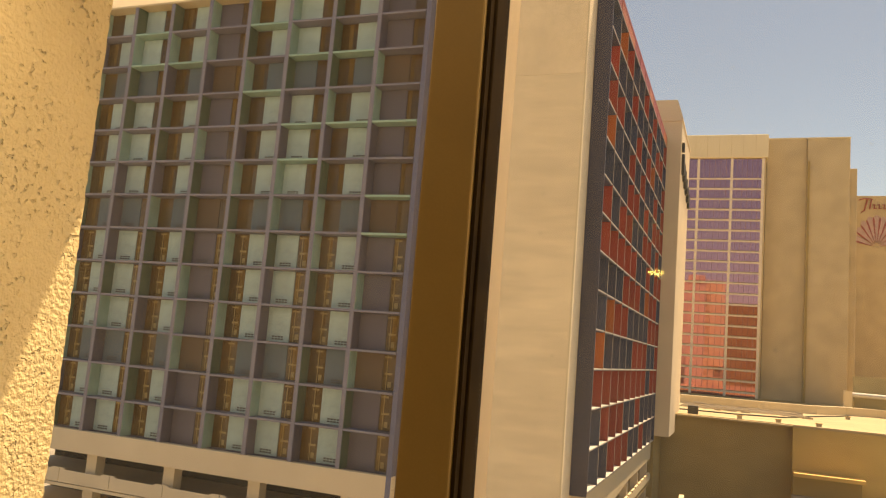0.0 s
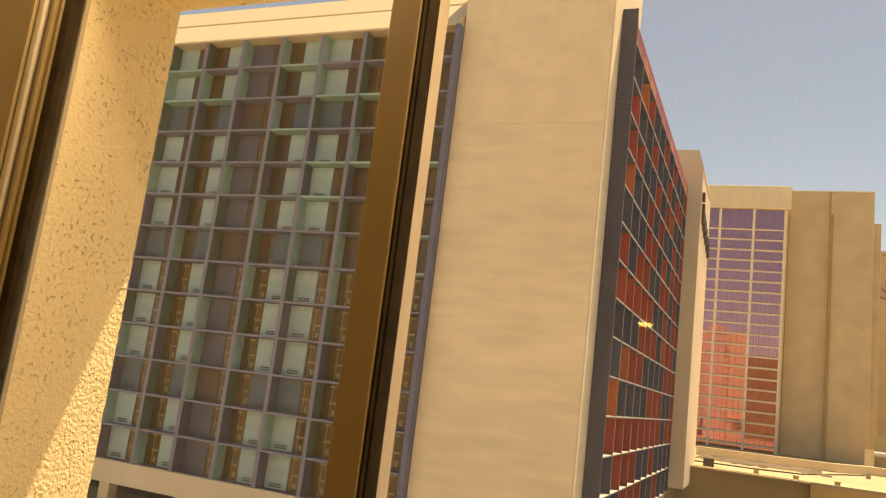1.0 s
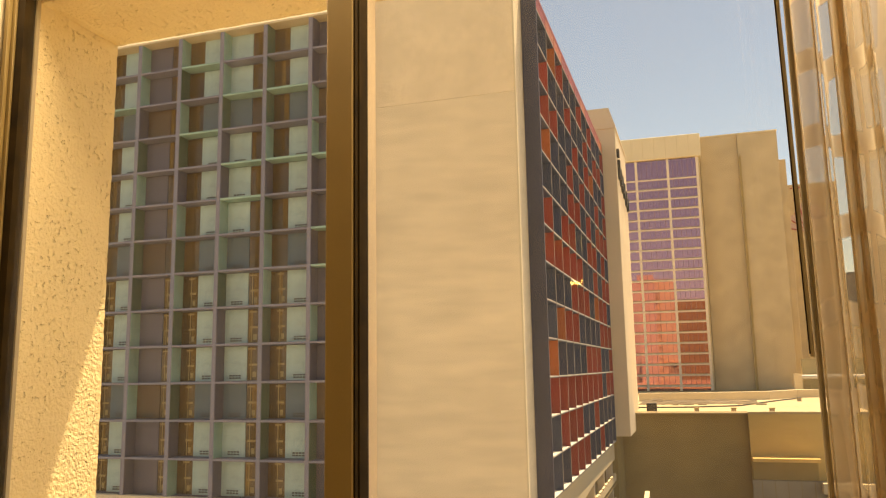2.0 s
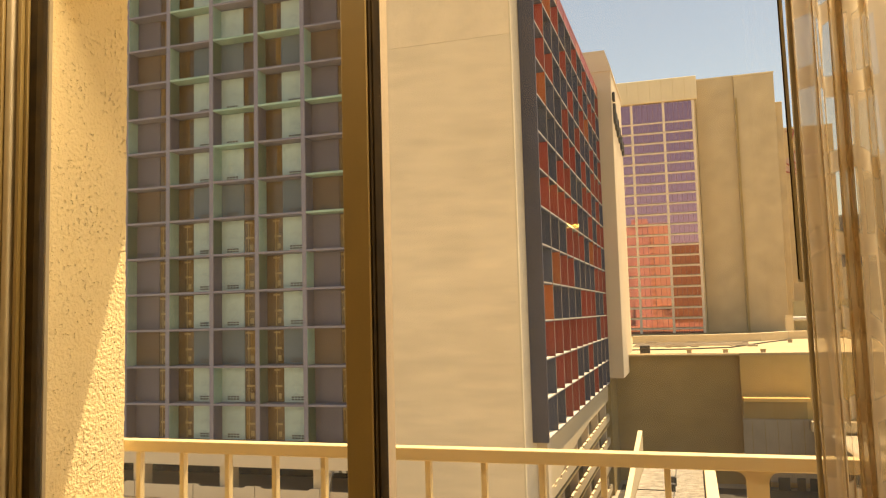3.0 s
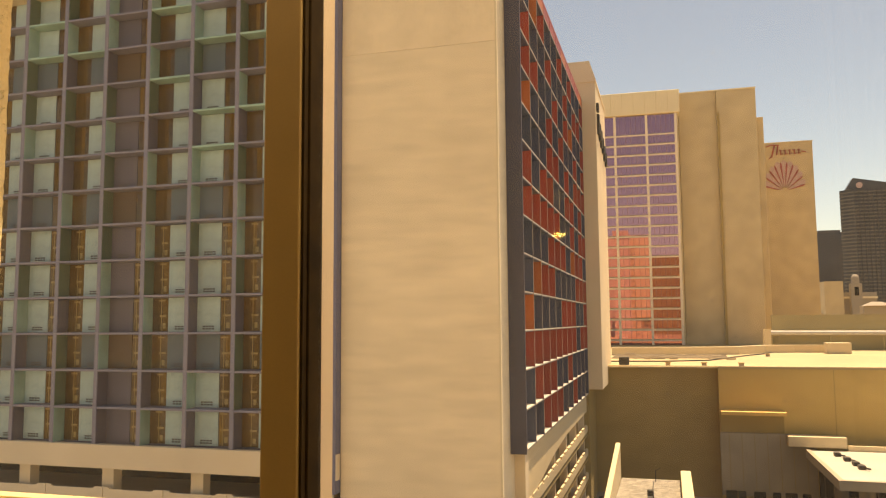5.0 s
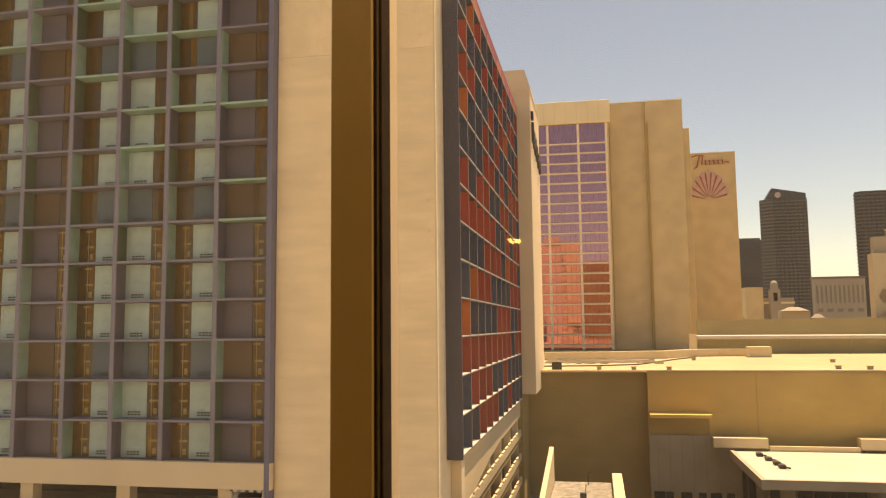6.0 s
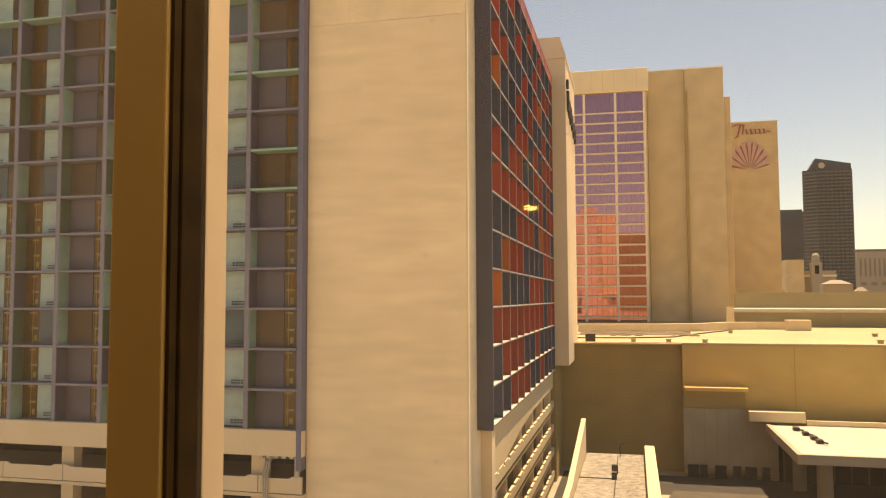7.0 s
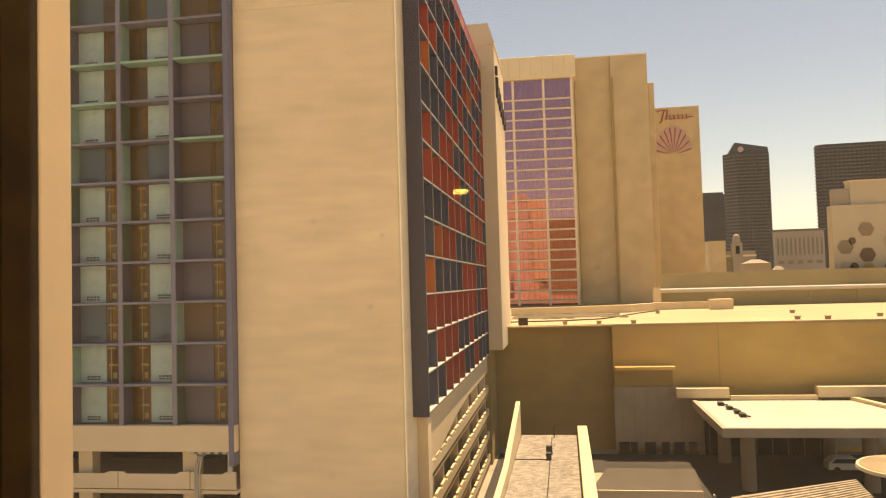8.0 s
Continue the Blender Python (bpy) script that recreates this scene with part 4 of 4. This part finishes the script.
def roof_fittings():
    # raised back roof, bounding wall and the long pale pipe
    solid("roof_parapet", prism(bmesh.new(), [(-9, 138), (3, 139.5), (12, 143), (17, 150), (22, 152), (28, 152.5), (28, 153.3), (17, 152.5), (11.5, 144.5), (3, 141), (-9, 139.5)], "z", 16.25, 17.6),
          M["cap"], "low curved pale parapet on the roof", "parapet")
    b = boxed(26.4, 30.2, 147, 150, 16.25, 18.1, bevel=0.05)
    solid("roof_hatch", b, M["cap"], "pale box hatch on the roof", "roof hatch")
    solid("roof_screen", boxed(20.0, 70.0, 165.2, 166.8, 16.1, 23.0), M["screen"], "tan screen wall behind the roof", "wall")
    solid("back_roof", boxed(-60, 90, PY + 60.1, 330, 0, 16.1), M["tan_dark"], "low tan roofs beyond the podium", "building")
    pipe = thing("roof_pipe", (43, 163, 16.25), "long pale metal pipe on stands over the roof", "pipe")
    part("pipe", tube(bmesh.new(), [(19.5, 163.6, 19.6), (45, 163.6, 19.5), (75, 163.6, 19.4)], 0.42, 12), M["white_edge"], pipe)
    for k in range(6):
        part("stand", boxed(21 + 9 * k, 21.2 + 9 * k, 163.5, 163.7, 16.25, 19.15), M["screen"], pipe)
    part("end_box", boxed(18.2, 19.5, 163, 164.4, 16.25, 20.2), M["cap"], pipe)
    unit = thing("roof_vent", (15.7, 136, 16.25), "small tan vent box on the pale roof", "roof vent", group="vents on the roof")
    part("housing", boxed(15.4, 16.0, 135.7, 136.3, 16.25, 16.62, bevel=0.04), M["concrete"], unit)
    part("hood", boxed(15.33, 16.07, 135.63, 136.37, 16.63, 16.72), M["tan_dark"], unit)
    for x, y in ((34.9, 128), (34, 108.7), (41.9, 113), (4.8, 107.7), (9.3, 107.3), (0.3, 108), (30.5, 109.5)):
        copy_thing(unit, pose(x, y, 16.25))
    rng = random.Random(7)
    ducts = bmesh.new()
    for k in range(34):
        x, y = rng.uniform(-7.5, 9), rng.uniform(124, 136)
        a, s = rng.uniform(0.3, 1.6), rng.uniform(0.15, 0.5)
        box(ducts, x, x + a, y, y + s, 16.25, 16.4 + rng.uniform(0, 0.5))
    for k in range(7):
        y = 122 + k * 2.2
        tube(ducts, [(-8, y, 16.5), (0, y + rng.uniform(-1, 1), 16.55), (9, y + rng.uniform(-2, 2), 16.5)], 0.07, 6)
    tagged(solid("roof_ducts", ducts, M["concrete"], "scattered grey pipes and small ducts on the roof", "ducts"), kind="stuff")
    solid("roof_unit", boxed(-6.0, -4.7, 108, 109, 16.25, 17.3, bevel=0.05), M["black"], "black air handling box at the roof edge", "roof unit")
    cable = tube(bmesh.new(), [(-8, 116, 16.35), (0, 117, 16.35), (6, 120.5, 16.35), (9, 128, 16.35), (13, 138, 16.35), (17, 146, 16.35)], 0.10, 6)
    solid("roof_cable", cable, M["black"], "black cable run lying on the roof", "cable")


roof_fittings()


def entrance_canopy():
    c = thing("entrance_canopy", (25, 94, 0), "flat white drive-in canopy on round columns", "canopy")
    part("roof", prism(bmesh.new(), [(16.0, 83.56), (38.3, 83.56), (34.0, PY - 3.35), (16.0, PY - 3.35)], "z", 6.72, 6.90), M["white_roof"], c, "white sunlit canopy roof")
    part("fascia", boxed(15.5, 38.9, 83.0, 83.55, 6.05, 7.0, bevel=0.03), M["concrete"], c)
    part("fascia", boxed(15.5, 16.0, 83.56, PY - 3.35, 6.05, 7.0, bevel=0.03), M["concrete"], c)
    part("upstand", boxed(20.1, 30.2, PY - 3.3, PY - 2.9, 6.91, 7.5), M["cap"], c)
    part("ridge", prism(bmesh.new(), [(33.8, 101.6), (34.5, 101.6), (38.8, 83.56), (38.0, 83.56)], "z", 6.05, 7.3), M["cap"], c)
    # columns darkened by colour for the shade they stand in
    me_col = mesh_of("column", tube(bmesh.new(), [(0, 0, 0), (0, 0, 6.14)], 0.75, 20), M["taupe"])
    for x, y in ((18.6, 86.5), (30.5, 86.5), (18.6, 99), (30.5, 99), (36.2, 86.5)):
        piece("column", me_col, c, (x, y, 0.0))
    bm = bmesh.new()
    for k, (x, y) in enumerate(((18.2, 98.0), (18.6, 95.0), (18.9, 92.3), (19.0, 90.2))):
        box(bm, x - 0.3, x + 0.3, y - 0.5, y + 0.5, 6.9, 7.3)
        tube(bm, [(x - 0.1, y + 1.3, 6.95), (x + 0.5, y - 1.3, 7.15)], 0.10, 6)
    part("floodlight", bm, M["black"], c, "black floodlights along the roof edge")


entrance_canopy()


def walkway():
    w = thing("covered_walkway", (-1.5, 62, 0), "covered walkway with gravel roof between pale parapets", "walkway")
    part("body", boxed(-4.2, 1.3, 34.0, 74.0, 4.2, 7.75), M["cream"], w)
    part("roof", boxed(-4.0, 1.1, 34.0, 74.3, 7.76, 8.0), M["gravel"], w, "rough gravel roof")
    part("parapet", prism(bmesh.new(), [(34, 7.0), (74.3, 7.0), (74.3, 11.1), (72.5, 10.8), (58, 8.9), (34, 8.5)], "x", -4.45, -4.05), M["cap"], w, "rising pale side wall")
    part("parapet", boxed(1.12, 2.0, 34.0, 74.9, 4.2, 8.75, bevel=0.05), M["cap"], w, "pale parapet")
    bm = bmesh.new()
    for k in range(5):
        box(bm, -3.6, 1.0, 38 + 9 * k, 38.8 + 9 * k, 0, 4.19)
    part("pier", bm, M["concrete"], w)
    bm = bmesh.new()
    box(bm, -1.5, -1.1, 64.0, 64.6, 8.0, 8.55)
    box(bm, -1.55, -1.05, 66.0, 66.5, 8.0, 8.7)
    tube(bm, [(-1.2, 73, 8.03), (-1.2, 44, 8.03)], 0.04, 6)
    tube(bm, [(-4.0, 64.2, 8.04), (-1.3, 64.2, 8.04)], 0.035, 6)
    tube(bm, [(-1.0, 73, 8.0), (-1.0, 73, 9.0), (-0.6, 73, 9.2)], 0.04, 6)
    part("roof_equipment", bm, M["black"], w, "small black roof equipment with pipes")


walkway()


def low_buildings():
    k = thing("kiosk_roof", (7, 74, 0), "low grey kiosk with a flat concrete roof", "kiosk")
    part("wall", boxed(2.4, 11.0, 71.2, 78.0, 0, 3.7), M["concrete"], k)
    part("roof", prism(bmesh.new(), [(2.05, 70.6), (11.4, 70.6), (12.0, 78.6), (3.8, 78.6)], "z", 3.71, 4.0), M["dull_roof"], k)
    part("fascia", boxed(2.05, 11.4, 70.45, 70.6, 3.3, 4.02), M["cream"], k)
    # ribbed fabric roof and a round roof at the near edge of the court
    t = thing("tent_roof", (17, 56, 0), "ribbed canvas roof on poles", "tent")
    bm = bmesh.new()
    n = 46
    for i in range(n):
        a0, a1 = i / n, (i + 0.9) / n
        z0, z1 = 8.0 + 0.06 * (i % 2), 8.0 + 0.06 * (i % 2)
        p = [(10.5 + 1.0 * a0, 54 - 7 * a0, z0 - 2.2 * a0), (10.5 + 1.0 * a1, 54 - 7 * a1, z1 - 2.2 * a1), (19.2, 57.5 - 7 * a1, z1 + 0.35 - 0.9 * a1), (19.2, 57.5 - 7 * a0, z0 + 0.35 - 0.9 * a0)]
        v = [bm.verts.new(q) for q in p] + [bm.verts.new((q[0], q[1], q[2] - 0.12)) for q in p]
        for f in ((0, 1, 2, 3), (7, 6, 5, 4), (0, 4, 5, 1), (1, 5, 6, 2), (2, 6, 7, 3), (3, 7, 4, 0)):
            bm.faces.new([v[q] for q in f])
    part("canvas", bm, M["fabric_pale"], t)
    for x, y in ((11.0, 53.5), (19, 56.5), (11.4, 47.5)):
        part("pole", tube(bmesh.new(), [(x, y, 0), (x, y, 7.8 if y > 50 else 5.5)], 0.09, 8), M["metal"], t)
    d = thing("round_roof", (23, 58, 0), "round tan roof on a central post", "shelter")
    bm = bmesh.new()
    bmesh.ops.create_cone(bm, cap_ends=True, segments=48, radius1=3.62, radius2=3.56, depth=0.22, matrix=Matrix.Translation((23.2, 58.0, 9.0)))
    part("roof", bm, M["cap"], d)
    bm = bmesh.new()
    bmesh.ops.create_cone(bm, cap_ends=True, segments=48, radius1=3.4, radius2=3.3, depth=0.05, matrix=Matrix.Translation((23.2, 58.0, 9.137)))
    part("roof_deck", bm, M["fabric_tan"], d)
    part("post", tube(bmesh.new(), [(23.2, 58, 0), (23.2, 58, 8.88)], 0.4, 14), M["concrete"], d)


low_buildings()


def car():
    c = thing("parked_car", (31.0, 95.0, 0.0), "white car parked in the shade of the canopy", "car")
    out = [(28.7, 0.35), (33.3, 0.35), (33.35, 0.95), (32.3, 1.05), (31.6, 1.62), (29.5, 1.65), (28.75, 1.05)]
    part("body", prism(bmesh.new(), out, "y", 94.1, 95.9), M["car_white"], c)
    glass = [(29.0, 1.07), (32.1, 1.07), (31.55, 1.55), (29.55, 1.57)]
    part("side_window", prism(bmesh.new(), glass, "y", 94.08, 94.095), M["dark_glass"], c)
    wheel = bmesh.new()
    bmesh.ops.create_cone(wheel, cap_ends=True, segments=20, radius1=0.34, radius2=0.34, depth=0.22, matrix=Matrix.Rotation(math.pi / 2, 4, "X"))
    me = mesh_of("wheel", wheel, M["tyre"])
    for x in (29.6, 32.4):
        for y in (94.12, 95.85):
            piece("wheel", me, c, (x, y, 0.34))


car()


def bollards():
    b = thing("bollard", (14.0, 80.5, 0.0), "short pale bollard beside the drive", "bollard", group="bollards along the drive")
    part("post", tube(bmesh.new(), [(14, 80.5, 0.02), (14, 80.5, 1.05)], 0.11, 10), M["concrete"], b)
    part("cap", tube(bmesh.new(), [(14, 80.5, 1.05), (14, 80.5, 1.15)], 0.13, 10, 0.05), M["cap"], b)
    for x, y in ((16.6, 80.3), (21.8, 80.6), (24.6, 80.2), (27.5, 80.4), (10.5, 84.0), (12.6, 86.5)):
        copy_thing(b, pose(x, y, 0.0))


bollards()


# ---- towers behind ----


def glass_tower():
    g = thing("glass_tower", (-4.0, 207, 0), "hotel tower with rose coated glass between cream frames", "building")
    turn = radians(1.46)

    def tilt(bm):
        bmesh.ops.rotate(bm, verts=bm.verts, cent=(-4, 200, 0), matrix=Matrix.Rotation(turn, 3, "Z"))
        return bm

    part("wall", tilt(boxed(-15.2, 4.6, 200.3, 214, 0, 73.9)), M["tower"], g)
    part("cornice", tilt(boxed(-15.2, 5.0, 199.4, 214, 74.0, 79.9, bevel=0.25)), M["tower_top"], g, "pale blank crown")
    for k in range(6):
        part("panel_joint", tilt(boxed(-11.9 + 2.8 * k, -11.82 + 2.8 * k, 199.36, 199.398, 74.4, 79.6)), M["tower"], g)
    edges = (-14.9, -11.0, -3.2, 3.9)
    z, levels = 68.9, []
    while z > 3:
        levels.append(z)
        z -= 2.58
    for a, b in zip(edges, edges[1:]):
        part("pane", tilt(boxed(a + 0.2, b - 0.2, 200.12, 200.26, 69.1, 73.8)), M["purple_glass"], g)
        for z in levels:
            part("pane", tilt(boxed(a + 0.2, b - 0.2, 200.12, 200.26, z - 2.30, z - 0.28)), M["purple_glass"], g)
    for z in levels:
        part("transom", tilt(boxed(-14.9, 3.9, 199.95, 200.29, z - 0.27, z + 0.08)), M["glass_frame"], g)
    for a, b in zip(edges[1:], edges[2:]):
        for k in range(1, 6):
            x = a + (b - a) * k / 6
            part("glazing_bar", tilt(boxed(x - 0.04, x + 0.04, 200.07, 200.118, 3, 73.8)), M["bar"], g)
    for x in edges:
        part("frame_post", tilt(boxed(x - 0.3, x + 0.3, 199.8, 200.28, 0, 73.95)), M["glass_frame"], g)


glass_tower()


def beige_towers():
    b = thing("beige_tower", (14, 212, 0), "blank beige plastered hotel tower in stepped bays", "building")
    part("wall", boxed(4.75, 13.9, 204.5, 225, 0, 79.9, bevel=0.1), M["tower"], b)
    part("wall", boxed(13.91, 23.2, 203.6, 226, 0, 79.6, bevel=0.1), M["tower"], b)
    part("wall", boxed(23.21, 25.0, 206, 226, 0, 72.7, bevel=0.1), M["tower"], b)
    part("coping", boxed(13.85, 23.3, 203.5, 226, 79.61, 79.9), M["tower_top"], b)
    part("coping", boxed(4.7, 13.84, 204.4, 225, 79.91, 80.15), M["tower_top"], b)
    part("downpipe", boxed(14.0, 14.5, 203.2, 203.58, 16, 74), M["tan_dark"], b)
    s = thing("sign_tower", (33, 240, 0), "beige hotel tower with a red lettered sign and plume emblem", "building")
    part("wall", boxed(25.1, 40.1, 230, 252, 0, 70.9, bevel=0.1), M["tower"], s)
    part("coping", boxed(25.0, 40.2, 229.9, 252, 70.91, 71.1), M["tower_top"], s)
    # sign: a slanting row of plain strokes over a fan of plumes
    bm = bmesh.new()
    tube(bm, [(28.3, 229.8, 69.9), (29.6, 229.8, 70.4), (31.6, 229.8, 70.1)], 0.16, 6)
    tube(bm, [(30.4, 229.8, 70.1), (29.6, 229.8, 67.0), (28.9, 229.8, 66.6)], 0.22, 6)
    tube(bm, [(31.3, 229.8, 69.9), (30.9, 229.8, 67.5)], 0.18, 6)
    for k in range(5):
        x = 31.6 + 1.15 * k
        tube(bm, [(x, 229.8, 68.6), (x + 0.45, 229.8, 68.8), (x + 0.35, 229.8, 67.5), (x + 0.9, 229.8, 67.8)], 0.18, 6)
    tube(bm, [(37.2, 229.8, 68.2), (38.4, 229.8, 67.9)], 0.15, 6)
    part("sign", bm, M["sign_red"], s, "plain red sign strokes")
    c = Vector((32.6, 229.85, 57.3))
    for tier, (count, reach, wide, spread, colour) in enumerate(((9, 5.5, 0.80, 0.84, "sign_pink"), (10, 5.2, 0.24, 0.92, "sign_red"))):
        for k in range(count):
            a = math.pi * (0.5 - spread / 2 + spread * k / (count - 1))
            d, o = Vector((math.cos(a), 0, math.sin(a) * 1.45 + 0.12)), Vector((-math.sin(a), 0, math.cos(a)))
            pts = [c + d * (reach * s_) + o * (wide * w_) for s_, w_ in ((0.12, 0), (0.55, 0.6), (0.88, 1), (0.97, 0.6), (1, 0), (0.97, -0.6), (0.88, -1), (0.55, -0.6))]
            y = 229.92 - 0.06 * tier
            part("plume", prism(bmesh.new(), [(p.x, p.z) for p in pts], "y", y - 0.04, y), M[colour], s)


beige_towers()


def slab_tower(name, outline, height, at, label, floors, peak=True):
    """A dark glass tower: a prism of glass with a projecting slab at every storey."""
    t = thing(name, (*at, 0), label, "building")
    part("glass", prism(bmesh.new(), outline, "z", 0, height), M["dark_glass"], t)
    cx, cy = sum(p[0] for p in outline) / len(outline), sum(p[1] for p in outline) / len(outline)
    wide = [(cx + (x - cx) * 1.03, cy + (y - cy) * 1.06) for x, y in outline]
    step = (height - 2) / floors
    me = mesh_of("slab", prism(bmesh.new(), wide, "z", 0, step * 0.36), M["slab"])
    for k in range(floors):
        piece("slab", me, t, (0, 0, 2 + step * k))
    xs = [p[0] for p in outline[:3]]
    rib = mesh_of("rib", boxed(-0.14, 0.14, -1.25, 0.0, 2, height - 0.5), M["dark_glass"])
    (xa, ya), (xb, yb) = outline[1], outline[2]
    count = round((xb - xa) / 2.9)
    for k in range(count + 1):
        piece("rib", rib, t, (xa + (xb - xa) * k / count, ya + (yb - ya) * k / count, 0))
    if not peak:
        return t
    part("crown", prism(bmesh.new(), [(xs[0] + 3, height), (xs[1], height + 8), (xs[2], height + 3.5), (xs[2], height)], "y", 600.5, 607), M["dark_glass"], t)
    return t


def far_towers():
    d = slab_tower("dark_tower", [(121, 606), (129, 600), (152.0, 600), (153.5, 640), (133, 640)], 113, (136, 620), "dark glass high-rise with ribbed balconies on its edges", 44)
    bm = bmesh.new()
    bmesh.ops.create_cone(bm, cap_ends=True, segments=20, radius1=2.1, radius2=2.1, depth=0.6, matrix=Matrix.Translation((132.6, 599.6, 115.6)) @ Matrix.Rotation(math.pi / 2, 4, "X"))
    part("sign", bm, M["sign_pink"], d, "round pink sign")
    slab_tower("dark_tower", [(185.5, 604), (189, 600), (262, 596), (262, 640), (200, 640)], 116, (225, 620), "broad dark glass high-rise with ribbed balconies", 44, peak=False)
    t = thing("grey_tower", (130, 710, 0), "plain dark grey high-rise far off", "building")
    part("wall", boxed(121.0, 140, 700, 730, 0, 93), M["far_glass"], t)
    part("roof", boxed(122, 139, 701, 729, 93.01, 95), M["slab"], t)
    lb = thing("long_hotel", (108, 382, 0), "long pale low hotel block with arched openings", "building")
    part("wall", boxed(97.5, 119, 380, 384, 0, 42), M["haze_grey"], lb)
    part("roof", boxed(97, 119.5, 379.5, 384.5, 42.01, 43), M["slab"], lb)
    me = mesh_of("window", boxed(0, 0.8, -0.12, 0, 0, 8), M["shade_line"])
    for k in range(11):
        piece("window", me, lb, (98.3 + 1.9 * k, 380, 31))
    me2 = mesh_of("window", boxed(0, 2.4, -0.14, 0, 0, 1.5), M["shade_line"])
    for k in range(5):
        piece("window", me2, lb, (98.5 + 4.2 * k, 380, 27.0))
    tan = thing("tan_hall", (70, 355, 0), "small tan hall with ledges", "building")
    part("wall", boxed(62.5, 69.5, 350, 365, 0, 37.5), M["tower"], tan)
    part("wall", boxed(69.6, 83, 356, 370, 0, 33), M["haze_grey"], tan)
    part("ledge", boxed(69.6, 83.2, 355.2, 370, 30.5, 31.3), M["tower_top"], tan)
    bell = thing("bell_tower", (74.3, 351, 0), "small pale bell tower with a domed cap", "tower")
    part("shaft", boxed(72.2, 76.2, 349, 353, 0, 36.5), M["haze_grey"], bell)
    part("opening", boxed(73.4, 75.0, 348.9, 348.99, 31.5, 35), M["dark_gap"], bell)
    part("belfry", boxed(72.9, 75.5, 349.6, 352.4, 36.51, 38.8), M["haze_grey"], bell)
    bm = bmesh.new()
    bmesh.ops.create_uvsphere(bm, u_segments=16, v_segments=10, radius=1.5, matrix=Matrix.Translation((74.2, 351, 38.7)))
    part("dome", bm, M["haze_grey"], bell)
    for x, w, z in ((81.9, 9.6, 27.6), (91.2, 4.4, 25.0), (59.2, 4.0, 25.2)):
        k = thing("roof_cupola", (x, 300, 22), "pale pyramid roofed cupola", "cupola", group="cupolas on far roofs")
        part("base", boxed(x * 0.86 - w / 2, x * 0.86 + w / 2, 300, 306, 0, z - 1), M["haze_grey"], k)
        bm = bmesh.new()
        bmesh.ops.create_cone(bm, cap_ends=True, segments=4, radius1=w * 0.62, radius2=w * 0.2, depth=1.4, matrix=Matrix.Translation((x * 0.86, 303, z - 0.3)) @ Matrix.Rotation(math.pi / 4, 4, "Z"))
        part("roof", bm, M["haze_grey"], k)
    solid("far_block", boxed(30, 260, 420, 470, 0, 25), M["haze_grey"], "low pale buildings in the distance", "building")


far_towers()


def hexagon_building():
    hb = thing("hexagon_building", (62, 176, 0), "white screen-walled block with dark hexagonal openings", "building")
    part("wall", boxed(54.9, 80, 170, 173, 0, 36.0), M["hex_white"], hb)
    part("penthouse", boxed(55.6, 60, 171, 173, 36.01, 39.4), M["haze_grey"], hb)
    part("penthouse", boxed(58.8, 66.5, 170.6, 173.5, 36.01, 40.8), M["hex_white"], hb)
    part("roof_edge", boxed(58.6, 66.7, 170.4, 173.6, 40.81, 41.1), M["cap"], hb)
    for x, z, r, m in ((61.3, 30.9, 1.55, "taupe"), (61.3, 25.7, 1.6, "panel_brown"), (57.2, 27.4, 1.6, "taupe"), (57.2, 23.2, 1.4, "concrete"), (61.4, 22.9, 1.25, "tan_dark"),
                       (65.6, 28.5, 1.35, "concrete"), (65.8, 23.4, 1.35, "dark_gap"), (58.5, 28.6, 0.8, "panel_brown"), (58.7, 23.4, 0.9, "panel_brown")):
        out = [(x + r * math.cos(math.tau * k / 6), z + r * math.sin(math.tau * k / 6)) for k in range(6)]
        part("hexagon", prism(bmesh.new(), out, "y", 169.85, 169.98), M[m], hb)


hexagon_building()
